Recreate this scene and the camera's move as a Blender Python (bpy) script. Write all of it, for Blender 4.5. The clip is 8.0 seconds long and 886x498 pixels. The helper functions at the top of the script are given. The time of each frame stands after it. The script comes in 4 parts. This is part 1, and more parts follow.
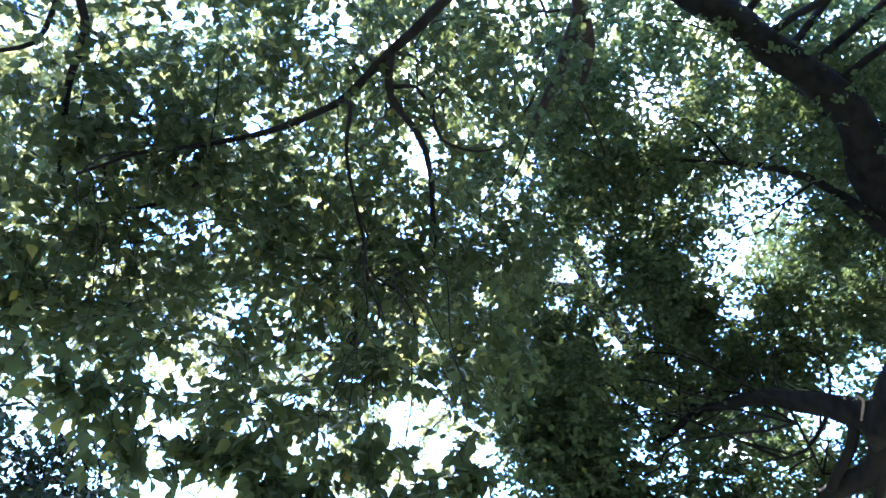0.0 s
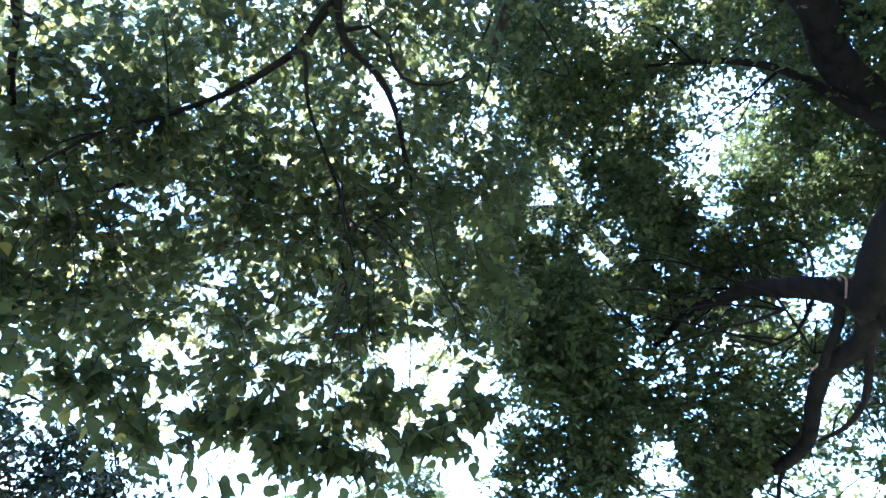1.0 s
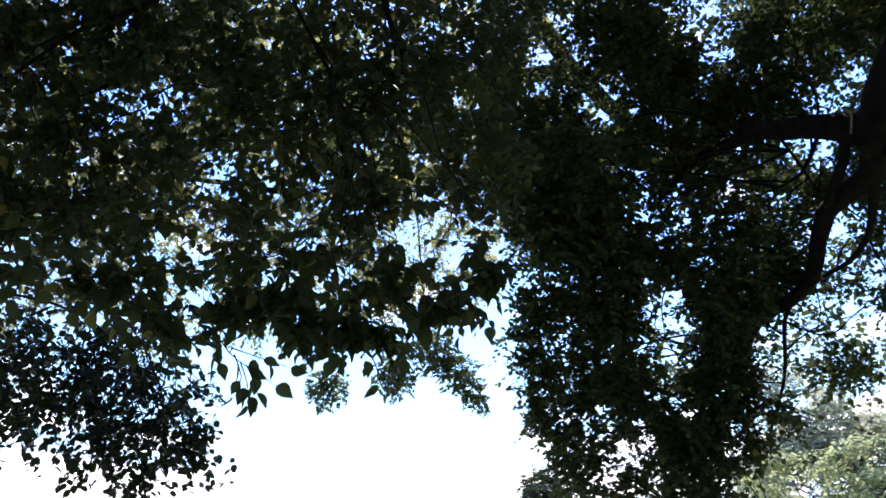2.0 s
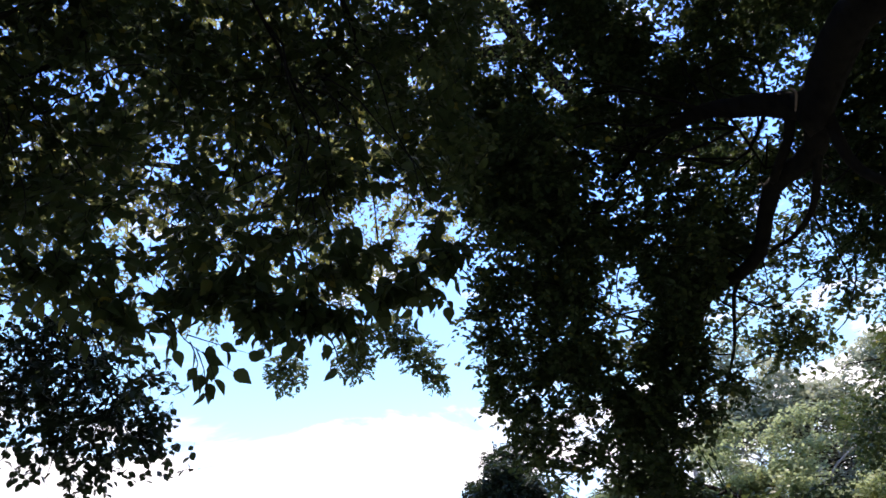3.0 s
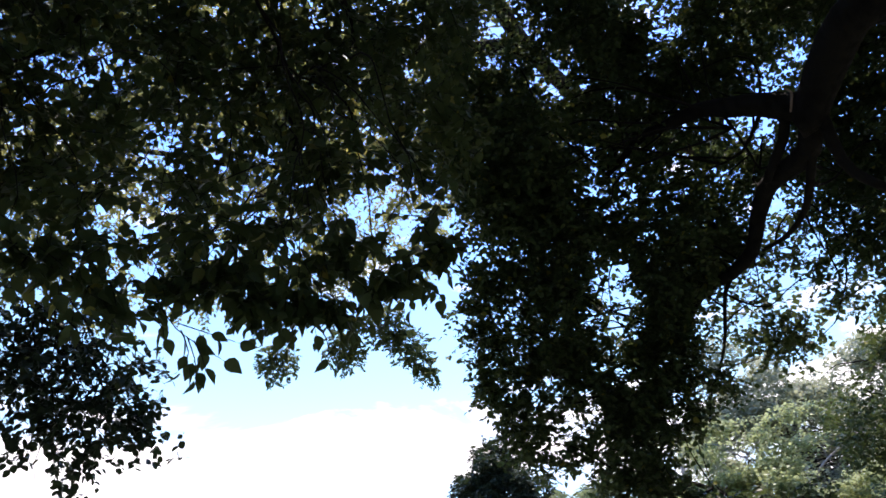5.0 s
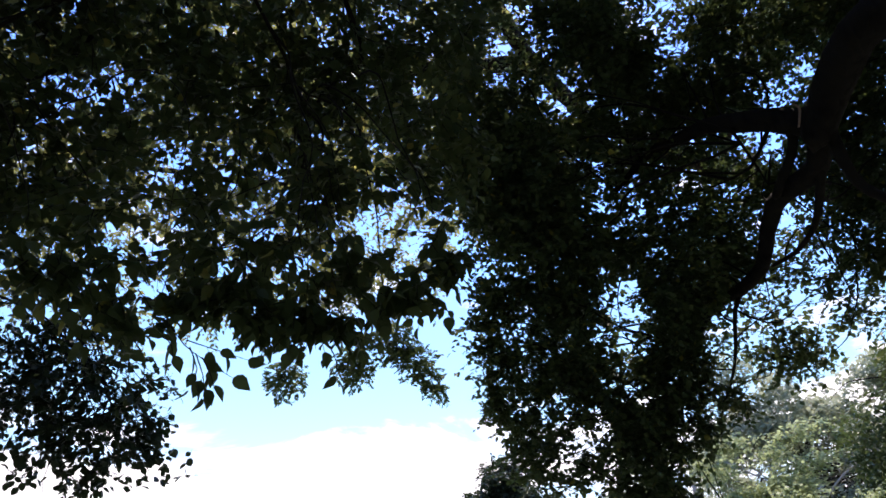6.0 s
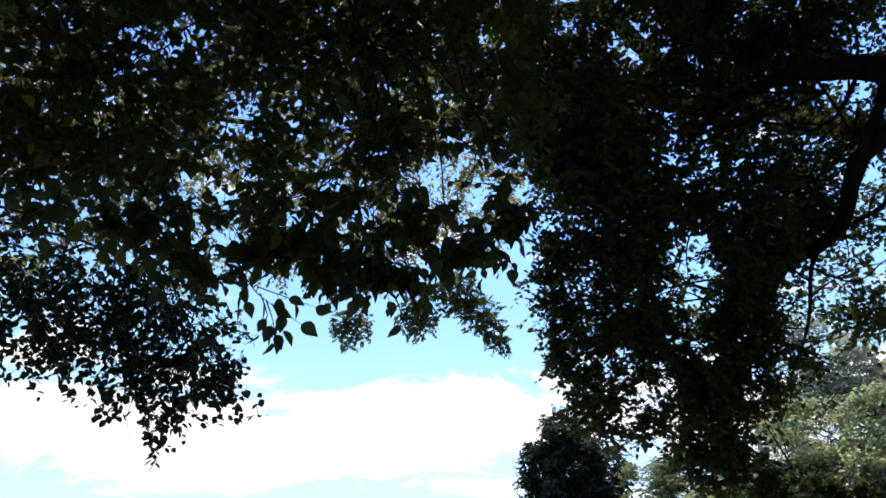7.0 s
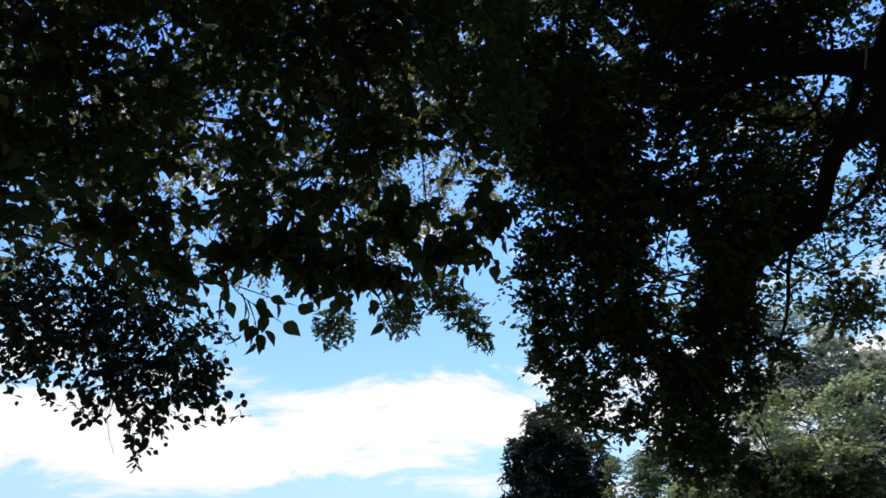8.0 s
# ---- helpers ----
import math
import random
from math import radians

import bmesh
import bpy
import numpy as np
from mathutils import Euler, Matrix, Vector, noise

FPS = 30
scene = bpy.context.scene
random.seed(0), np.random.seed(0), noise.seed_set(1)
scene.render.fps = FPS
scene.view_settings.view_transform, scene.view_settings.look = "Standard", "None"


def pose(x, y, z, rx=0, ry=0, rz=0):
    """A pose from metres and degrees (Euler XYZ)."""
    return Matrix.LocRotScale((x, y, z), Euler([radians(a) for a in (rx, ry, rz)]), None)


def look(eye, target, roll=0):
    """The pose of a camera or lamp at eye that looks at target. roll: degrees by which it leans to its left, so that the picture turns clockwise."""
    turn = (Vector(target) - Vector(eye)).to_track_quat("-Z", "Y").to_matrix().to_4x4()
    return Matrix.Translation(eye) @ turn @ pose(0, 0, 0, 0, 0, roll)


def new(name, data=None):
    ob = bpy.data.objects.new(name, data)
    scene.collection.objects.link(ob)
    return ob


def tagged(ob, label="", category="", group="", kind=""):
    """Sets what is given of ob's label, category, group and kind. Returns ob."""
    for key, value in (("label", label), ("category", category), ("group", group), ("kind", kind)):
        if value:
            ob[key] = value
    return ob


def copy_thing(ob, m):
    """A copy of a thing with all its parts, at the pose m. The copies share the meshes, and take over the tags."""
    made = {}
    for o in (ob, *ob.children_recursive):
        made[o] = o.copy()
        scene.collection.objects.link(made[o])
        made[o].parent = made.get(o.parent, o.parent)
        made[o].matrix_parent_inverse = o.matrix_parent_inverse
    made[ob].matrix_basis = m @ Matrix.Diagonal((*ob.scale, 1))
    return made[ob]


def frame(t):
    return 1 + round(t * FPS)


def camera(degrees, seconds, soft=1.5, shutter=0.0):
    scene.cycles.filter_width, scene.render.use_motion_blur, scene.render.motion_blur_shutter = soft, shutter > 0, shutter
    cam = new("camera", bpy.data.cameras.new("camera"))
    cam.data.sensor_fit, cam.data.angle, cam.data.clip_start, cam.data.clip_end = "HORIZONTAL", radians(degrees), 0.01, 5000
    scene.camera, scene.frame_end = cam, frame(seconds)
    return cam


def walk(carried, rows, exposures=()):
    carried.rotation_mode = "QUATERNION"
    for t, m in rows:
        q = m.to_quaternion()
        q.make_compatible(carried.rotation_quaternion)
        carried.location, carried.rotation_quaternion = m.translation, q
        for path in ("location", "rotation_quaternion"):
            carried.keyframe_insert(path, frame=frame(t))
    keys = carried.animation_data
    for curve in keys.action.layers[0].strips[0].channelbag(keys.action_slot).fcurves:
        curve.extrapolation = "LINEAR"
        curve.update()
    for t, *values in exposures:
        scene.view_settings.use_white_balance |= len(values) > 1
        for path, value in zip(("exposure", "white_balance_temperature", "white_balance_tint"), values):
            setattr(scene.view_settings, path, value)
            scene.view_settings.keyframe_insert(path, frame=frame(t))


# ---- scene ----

# ---------------------------------------------------------------- camera
cam = camera(64.0, 8.0, soft=1.65)
PATH = [
    (0, pose(0, 0, 1.6, 135.70, -10.72, -8.00)),
    (0.3, pose(0, 0, 1.6, 133.51, -10.36, -8.60)),
    (0.5, pose(0, 0, 1.6, 132.37, -9.12, -8.27)),
    (0.7, pose(0, 0, 1.6, 131.39, -5.89, -5.69)),
    (0.8, pose(0, 0, 1.6, 131.25, -4.87, -4.80)),
    (1, pose(0, 0, 1.6, 130.14, -3.81, -3.63)),
    (1.2, pose(0, 0, 1.6, 126.47, -3.79, -3.50)),
    (1.3, pose(0, 0, 1.6, 126.02, -2.73, -2.90)),
    (1.5, pose(0, 0, 1.6, 124.59, -1.46, -0.87)),
    (1.6, pose(0, 0, 1.6, 123.48, -1.66, -1.10)),
    (1.8, pose(0, 0, 1.6, 121.42, -1.20, -1.37)),
    (2, pose(0, 0, 1.6, 119.85, 0.37, -0.35)),
    (2.2, pose(0, 0, 1.6, 118.20, 1.25, -1.26)),
    (3.3, pose(0, 0, 1.6, 118.41, 2.91, -3.06)),
    (3.5, pose(0, 0, 1.6, 118.69, 2.66, -3.25)),
    (4, pose(0, 0, 1.6, 118.43, 2.44, -3.76)),
    (4.2, pose(0, 0, 1.6, 117.72, 2.47, -3.83)),
    (5.3, pose(0, 0, 1.6, 117.68, 2.08, -3.81)),
    (5.5, pose(0, 0, 1.6, 117.78, 2.15, -3.53)),
    (5.8, pose(0, 0, 1.6, 118.62, 2.07, -3.34)),
    (6, pose(0, 0, 1.6, 119.02, 2.02, -3.21)),
    (6.3, pose(0, 0, 1.6, 118.20, 1.90, -3.57)),
    (6.5, pose(0, 0, 1.6, 116.87, 1.42, -2.82)),
    (6.7, pose(0, 0, 1.6, 116.01, 0.24, -1.35)),
    (6.8, pose(0, 0, 1.6, 115.59, -0.52, 0.08)),
    (7, pose(0, 0, 1.6, 115.16, -0.99, 1.06)),
    (7.3, pose(0, 0, 1.6, 114.44, -0.15, 0.55)),
    (7.5, pose(0, 0, 1.6, 114.65, 0.27, 0.23)),
    (7.8, pose(0, 0, 1.6, 114.86, 0.29, 0.07)),
    (8, pose(0, 0, 1.6, 114.95, 0.23, 0.04)),
]
EXPOSURES = [(0, 3.52, 5700, 18), (1, 3.6, 5750, 18), (1.5, 2.27, 6250, 19), (2, 1.2, 6650, 22), (3.5, 0.62, 6720, 22), (4, 0.8, 6720, 22), (5.5, 0.7, 6720, 22), (6.5, 0.5, 6700, 21), (7, 0.25, 6800, 18), (7.5, -0.08, 6600, 15), (8, -0.18, 6600, 14)]
walk(cam, PATH, EXPOSURES)

# ---------------------------------------------------------------- light
SUN_AZ, SUN_EL = 18.0, 69.0      # degrees, clockwise from +y; height over the horizon


def daylight():
    w = bpy.data.worlds.new("sky")
    scene.world = w
    w.use_nodes = True
    nt = w.node_tree
    nt.nodes.clear()
    N, L = nt.nodes.new, nt.links.new
    sky = N("ShaderNodeTexSky")
    sky.sky_type, sky.sun_disc = "NISHITA", False
    sky.sun_elevation, sky.sun_rotation = radians(SUN_EL), radians(SUN_AZ)
    sky.air_density, sky.dust_density, sky.ozone_density = 1.0, 0.5, 0.4
    co = N("ShaderNodeTexCoord")
    sep = N("ShaderNodeSeparateXYZ")
    L(co.outputs["Generated"], sep.inputs[0])
    # cloud layer: soft noise stretched along the horizon, thicker low down
    mp = N("ShaderNodeMapping")
    mp.inputs["Scale"].default_value = (1.0, 1.0, 3.2)
    mp.inputs["Location"].default_value = (0.35, 0.1, 0.0)
    L(co.outputs["Generated"], mp.inputs[0])
    nz = N("ShaderNodeTexNoise")
    nz.inputs["Scale"].default_value, nz.inputs["Detail"].default_value = 3.4, 7.0
    nz.inputs["Roughness"].default_value, nz.inputs["Distortion"].default_value = 0.6, 0.5
    L(mp.outputs[0], nz.inputs["Vector"])
    band = N("ShaderNodeValToRGB")          # cloud cover by height over the horizon
    r = band.color_ramp
    r.elements[0].position, r.elements[0].color = 0.0, (0.24, 0.24, 0.24, 1)
    r.elements[1].position, r.elements[1].color = 1.0, (0.26, 0.26, 0.26, 1)
    for p, v in ((0.105, 0.28), (0.148, 0.60), (0.19, 0.88), (0.25, 0.76), (0.295, 0.48), (0.36, 0.23)):
        r.elements.new(p).color = (v, v, v, 1)
    lean = N("ShaderNodeMath")               # the bank stands lower towards -x
    lean.operation = "MULTIPLY_ADD"
    L(sep.outputs["X"], lean.inputs[0])
    lean.inputs[1].default_value, lean.inputs[2].default_value = -0.75, 1.0
    least = N("ShaderNodeMath")
    least.operation = "MAXIMUM"
    L(lean.outputs[0], least.inputs[0])
    least.inputs[1].default_value = 0.95
    tilt = N("ShaderNodeMath")
    tilt.operation = "MULTIPLY"
    L(least.outputs[0], tilt.inputs[0])
    L(sep.outputs["Z"], tilt.inputs[1])
    L(tilt.outputs[0], band.inputs[0])
    puff = N("ShaderNodeMath")
    puff.operation = "MULTIPLY_ADD"
    L(nz.outputs["Fac"], puff.inputs[0])
    puff.inputs[1].default_value, puff.inputs[2].default_value = 2.8, -0.90
    add = N("ShaderNodeMath")
    add.operation = "ADD"
    L(puff.outputs[0], add.inputs[0])
    L(band.outputs["Color"], add.inputs[1])
    high = N("ShaderNodeMapRange")           # thin cloud high up, more of it towards +x
    high.inputs["From Min"].default_value, high.inputs["From Max"].default_value = 0.42, 0.60
    L(sep.outputs["Z"], high.inputs["Value"])
    way = N("ShaderNodeMapRange")
    way.inputs["From Min"].default_value, way.inputs["From Max"].default_value = -0.4, 0.05
    way.inputs["To Min"].default_value, way.inputs["To Max"].default_value = 0.03, 0.06
    L(sep.outputs["X"], way.inputs["Value"])
    more = N("ShaderNodeMath")
    more.operation = "MULTIPLY_ADD"
    L(high.outputs[0], more.inputs[0])
    L(way.outputs[0], more.inputs[1])
    L(add.outputs[0], more.inputs[2])
    ramp = N("ShaderNodeMapRange")
    ramp.interpolation_type = "SMOOTHSTEP"
    ramp.inputs["From Min"].default_value, ramp.inputs["From Max"].default_value = 0.93, 1.22
    L(more.outputs[0], ramp.inputs["Value"])
    mix = N("ShaderNodeMix")
    mix.data_type = "RGBA"
    L(ramp.outputs[0], mix.inputs["Factor"])
    gain = N("ShaderNodeMix")                # clear, cyan autumn air
    gain.data_type, gain.blend_type = "RGBA", "MULTIPLY"
    gain.inputs["Factor"].default_value = 1.0
    L(sky.outputs[0], gain.inputs["A"])
    air = N("ShaderNodeValToRGB")            # cyan low down, deeper blue towards the zenith
    e = air.color_ramp.elements
    e[0].position, e[0].color = 0.06, (0.27, 0.33, 0.44, 1)
    e[1].position, e[1].color = 0.68, (0.30, 0.49, 0.88, 1)
    for p, c in ((0.2, (0.40, 0.50, 0.53)), (0.31, (0.37, 0.51, 0.53)), (0.46, (0.35, 0.56, 0.80)), (0.56, (0.32, 0.52, 0.86))):
        e.new(p).color = (*c, 1)
    L(sep.outputs["Z"], air.inputs[0])
    scale = N("ShaderNodeVectorMath")
    scale.operation = "SCALE"
    scale.inputs["Scale"].default_value = 3.4
    L(air.outputs["Color"], scale.inputs[0])
    L(scale.outputs[0], gain.inputs["B"])
    L(gain.outputs["Result"], mix.inputs["A"])
    mix.inputs["B"].default_value = (9.5, 9.7, 10.0, 1)
    bg = N("ShaderNodeBackground")
    bg.inputs["Strength"].default_value = 0.12
    L(mix.outputs["Result"], bg.inputs["Color"])
    L(bg.outputs[0], N("ShaderNodeOutputWorld").inputs[0])
    d = bpy.data.lights.new("sun", "SUN")
    d.energy, d.angle, d.color = 5.0, radians(0.53), (1.0, 0.93, 0.80)
    az, el = radians(SUN_AZ), radians(SUN_EL)
    s = new("sun", d)
    s.matrix_basis = look((30 * math.sin(az) * math.cos(el), 30 * math.cos(az) * math.cos(el), 30 * math.sin(el)), (0, 0, 0))


daylight()


# ---------------------------------------------------------------- materials
def leaf_material(name, c_lo, c_hi, glow, rough=0.4, turned=None, through_light=0.35):
    """Leaf: waxy diffuse face, light coming through tinted by glow; each leaf its own shade, a few turned yellow."""
    m = bpy.data.materials.new(name)
    m.use_nodes = True
    nt = m.node_tree
    nt.nodes.clear()
    N, L = nt.nodes.new, nt.links.new
    geo, info = N("ShaderNodeNewGeometry"), N("ShaderNodeObjectInfo")
    rnd = N("ShaderNodeMath")
    rnd.operation = "ADD"
    L(geo.outputs["Random Per Island"], rnd.inputs[0])
    L(info.outputs["Random"], rnd.inputs[1])
    fr = N("ShaderNodeMath")
    fr.operation = "FRACT"
    L(rnd.outputs[0], fr.inputs[0])
    ramp = N("ShaderNodeValToRGB")
    e = ramp.color_ramp.elements
    e[0].position, e[0].color = 0.0, (*c_lo, 1)
    e[1].position, e[1].color = 0.9, (*c_hi, 1)
    if turned:
        ramp.color_ramp.elements.new(0.975).color = (*c_hi, 1)
        ramp.color_ramp.elements.new(0.992).color = (*turned, 1)
    L(fr.outputs[0], ramp.inputs[0])
    co = N("ShaderNodeTexCoord")
    nz = N("ShaderNodeTexNoise")
    nz.inputs["Scale"].default_value, nz.inputs["Detail"].default_value = 60.0, 3.0
    L(co.outputs["Object"], nz.inputs["Vector"])
    mx = N("ShaderNodeMix")
    mx.data_type, mx.blend_type = "RGBA", "MULTIPLY"
    mx.inputs["Factor"].default_value = 0.5
    L(ramp.outputs["Color"], mx.inputs["A"])
    L(nz.outputs["Color"], mx.inputs["B"])
    p = N("ShaderNodeBsdfPrincipled")
    L(mx.outputs["Result"], p.inputs["Base Color"])
    p.inputs["Roughness"].default_value = rough
    p.inputs["Specular IOR Level"].default_value = 0.068
    t = N("ShaderNodeBsdfTranslucent")
    tint = N("ShaderNodeMix")
    tint.data_type = "RGBA"
    tint.inputs["Factor"].default_value = 0.75
    L(ramp.outputs["Color"], tint.inputs["A"])
    tint.inputs["B"].default_value = (*glow, 1)
    L(tint.outputs["Result"], t.inputs["Color"])
    s = N("ShaderNodeMixShader")
    s.inputs[0].default_value = through_light
    L(p.outputs[0], s.inputs[1])
    L(t.outputs[0], s.inputs[2])
    L(s.outputs[0], N("ShaderNodeOutputMaterial").inputs[0])
    return m


def rough_material(name, dark, light, scale, bump=0.6, stretch=(1, 1, 1), rough=0.9):
    m = bpy.data.materials.new(name)
    m.use_nodes = True
    nt = m.node_tree
    N, L = nt.nodes.new, nt.links.new
    p = nt.nodes["Principled BSDF"]
    co, mp = N("ShaderNodeTexCoord"), N("ShaderNodeMapping")
    mp.inputs["Scale"].default_value = stretch
    L(co.outputs["Object"], mp.inputs[0])
    a, b = N("ShaderNodeTexNoise"), N("ShaderNodeTexNoise")
    a.inputs["Scale"].default_value, a.inputs["Detail"].default_value = scale, 8.0
    b.inputs["Scale"].default_value, b.inputs["Detail"].default_value = scale * 0.12, 3.0
    L(mp.outputs[0], a.inputs["Vector"])
    L(co.outputs["Object"], b.inputs["Vector"])
    ml = N("ShaderNodeMath")
    ml.operation = "MULTIPLY_ADD"
    L(b.outputs["Fac"], ml.inputs[0])
    ml.inputs[1].default_value = 0.8
    L(a.outputs["Fac"], ml.inputs[2])
    ramp = N("ShaderNodeValToRGB")
    ramp.color_ramp.elements[0].position, ramp.color_ramp.elements[0].color = 0.65, (*dark, 1)
    ramp.color_ramp.elements[1].position, ramp.color_ramp.elements[1].color = 1.15 / 1.2, (*light, 1)
    L(ml.outputs[0], ramp.inputs[0])
    L(ramp.outputs["Color"], p.inputs["Base Color"])
    p.inputs["Roughness"].default_value = rough
    p.inputs["Specular IOR Level"].default_value = 0.2
    bp = N("ShaderNodeBump")
    bp.inputs["Strength"].default_value, bp.inputs["Distance"].default_value = bump, 0.03
    L(a.outputs["Fac"], bp.inputs["Height"])
    L(bp.outputs[0], p.inputs["Normal"])
    return m


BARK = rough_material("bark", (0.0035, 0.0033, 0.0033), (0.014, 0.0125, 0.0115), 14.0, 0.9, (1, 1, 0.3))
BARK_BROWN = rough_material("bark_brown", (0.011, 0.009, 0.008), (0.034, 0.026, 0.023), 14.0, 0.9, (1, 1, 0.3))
BARK_GREY = rough_material("bark_grey", (0.11, 0.105, 0.095), (0.30, 0.285, 0.26), 20.0, 0.6, (1, 1, 0.3))
# ground out of view, its tone raised so bounced light lifts the leaf undersides
SOIL = rough_material("soil", (0.08, 0.085, 0.052), (0.19, 0.185, 0.12), 5.0, 0.7)
CABLE = rough_material("cable_sheath", (0.012, 0.012, 0.013), (0.03, 0.03, 0.032), 60.0, 0.1)
VINE = rough_material("vine_bark", (0.16, 0.11, 0.09), (0.32, 0.24, 0.2), 40.0, 0.4)
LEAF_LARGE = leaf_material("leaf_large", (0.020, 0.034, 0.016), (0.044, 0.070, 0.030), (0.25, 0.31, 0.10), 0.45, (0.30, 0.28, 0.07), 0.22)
LEAF_SMALL = leaf_material("leaf_small", (0.048, 0.077, 0.038), (0.102, 0.148, 0.068), (0.26, 0.35, 0.10), 0.42, (0.32, 0.31, 0.07), 0.14)
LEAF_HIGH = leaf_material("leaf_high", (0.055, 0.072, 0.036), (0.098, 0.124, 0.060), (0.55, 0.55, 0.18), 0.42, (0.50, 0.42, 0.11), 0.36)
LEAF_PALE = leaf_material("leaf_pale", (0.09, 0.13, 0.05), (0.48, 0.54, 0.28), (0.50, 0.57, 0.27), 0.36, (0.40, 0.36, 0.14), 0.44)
# pale yellow leaf: sunlight coming through is put into its colour
LEAF_SUN_PAINTED = leaf_material("leaf_sun_painted", (0.20, 0.20, 0.05), (0.42, 0.38, 0.10), (0.62, 0.58, 0.16), 0.45, (0.48, 0.36, 0.12), 0.45)
LEAF_GREY = leaf_material("leaf_grey", (0.17, 0.21, 0.14), (0.44, 0.48, 0.34), (0.46, 0.50, 0.32), 0.5, (0.28, 0.22, 0.14), 0.40)
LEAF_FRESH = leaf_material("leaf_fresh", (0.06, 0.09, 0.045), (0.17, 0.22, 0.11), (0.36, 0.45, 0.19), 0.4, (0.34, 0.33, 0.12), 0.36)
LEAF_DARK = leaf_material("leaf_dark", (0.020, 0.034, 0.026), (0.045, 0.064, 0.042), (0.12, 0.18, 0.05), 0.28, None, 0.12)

# ---------------------------------------------------------------- shapes
rng = np.random.default_rng(7)
TABLE = rng.random((32, 32, 32))


def field(p, size):
    """Smooth noise between 0 and 1 at the points p, with lumps of that size in metres."""
    q = p / size
    i = np.floor(q).astype(int)
    f = q - i
    f = f * f * (3 - 2 * f)
    v = np.zeros(len(p))
    for dx in (0, 1):
        for dy in (0, 1):
            for dz in (0, 1):
                w = (f[:, 0] if dx else 1 - f[:, 0]) * (f[:, 1] if dy else 1 - f[:, 1]) * (f[:, 2] if dz else 1 - f[:, 2])
                v += w * TABLE[(i[:, 0] + dx) % 32, (i[:, 1] + dy) % 32, (i[:, 2] + dz) % 32]
    return v


def unit(a):
    return a / np.maximum(np.linalg.norm(a, axis=-1, keepdims=True), 1e-9)


def mesh_object(name, verts, loops, sizes, material, parent=None, label="", smooth=True):
    me = bpy.data.meshes.new(name)
    me.vertices.add(len(verts))
    me.vertices.foreach_set("co", np.asarray(verts, np.float32).ravel())
    me.loops.add(len(loops))
    me.loops.foreach_set("vertex_index", np.asarray(loops, np.int32))
    starts = np.concatenate([[0], np.cumsum(sizes)[:-1]])
    me.polygons.add(len(sizes))
    me.polygons.foreach_set("loop_start", starts.astype(np.int32))
    me.update(calc_edges=True)
    me.polygons.foreach_set("use_smooth", np.full(len(sizes), smooth))
    me.materials.append(material)
    ob = new(name, me)
    if parent:
        ob.parent = parent
        ob.matrix_parent_inverse = Matrix.Translation(-parent.location)
    return tagged(ob, label)


def spline(pts, step):
    """Points along a smooth line through pts, each with its share of the length."""
    p = np.array(pts, float)
    p = np.vstack([2 * p[0] - p[1], p, 2 * p[-1] - p[-2]])
    out = []
    for k in range(1, len(p) - 2):
        n = max(2, int(np.linalg.norm(p[k + 1] - p[k]) / step))
        for t in np.arange(n) / n:
            a, b, c, d = p[k - 1:k + 3]
            out.append(0.5 * (2 * b + (c - a) * t + (2 * a - 5 * b + 4 * c - d) * t ** 2 + (3 * b - a - 3 * c + d) * t ** 3))
    out.append(p[-2])
    return np.array(out)


def tube(pts, r0, r1, sides=10, step=0.12, rough=0.12, kink=0.0, flare=0.0):
    """A limb: a tapered, uneven round tube along a smooth line. Gives its points, corners and face sizes."""
    c = spline(pts, step)
    if kink:
        k = np.stack([field(c + 11.3 * j, step * 3.5) - 0.5 for j in range(3)], 1) * kink
        k[0] *= 0
        c = c + k
    n = len(c)
    t = unit(np.gradient(c, axis=0))
    side = unit(np.cross(t, [0.31, 0.17, 0.93]))
    up = np.cross(side, t)
    s = np.linspace(0, 1, n)
    rad = r0 + (r1 - r0) * s ** 0.85 + flare * np.exp(-s * 14)
    a = np.arange(sides) * 2 * np.pi / sides
    ring = np.cos(a)[None, :, None] * side[:, None] + np.sin(a)[None, :, None] * up[:, None]
    v = c[:, None] + ring * rad[:, None, None]
    v = v.reshape(-1, 3)
    v = v + (ring.reshape(-1, 3)) * ((field(v, max(r0 * 1.3, 0.05)) - 0.5) * rough * np.repeat(rad, sides) * 2)[:, None]
    v = np.vstack([v, c[-1:] + t[-1:] * r1])
    i, j = np.meshgrid(np.arange(n - 1), np.arange(sides), indexing="ij")
    i, j = i.ravel(), j.ravel()
    q = np.stack([i * sides + j, i * sides + (j + 1) % sides, (i + 1) * sides + (j + 1) % sides, (i + 1) * sides + j], 1)
    cap = np.stack([(n - 1) * sides + np.arange(sides), (n - 1) * sides + (np.arange(sides) + 1) % sides, np.full(sides, n * sides)], 1)
    return v, np.concatenate([q.ravel(), cap.ravel()]), np.concatenate([np.full(len(q), 4), np.full(sides, 3)])


def joined(pieces):
    V, Lp, S, n = [], [], [], 0
    for v, l, s in pieces:
        V.append(v), Lp.append(l + n), S.append(s)
        n += len(v)
    return np.vstack(V), np.concatenate(Lp), np.concatenate(S)


def limb(name, pts, r0, r1, parent, material=BARK, label="", **kw):
    return mesh_object(name, *tube(pts, r0, r1, **kw), material, parent, label)


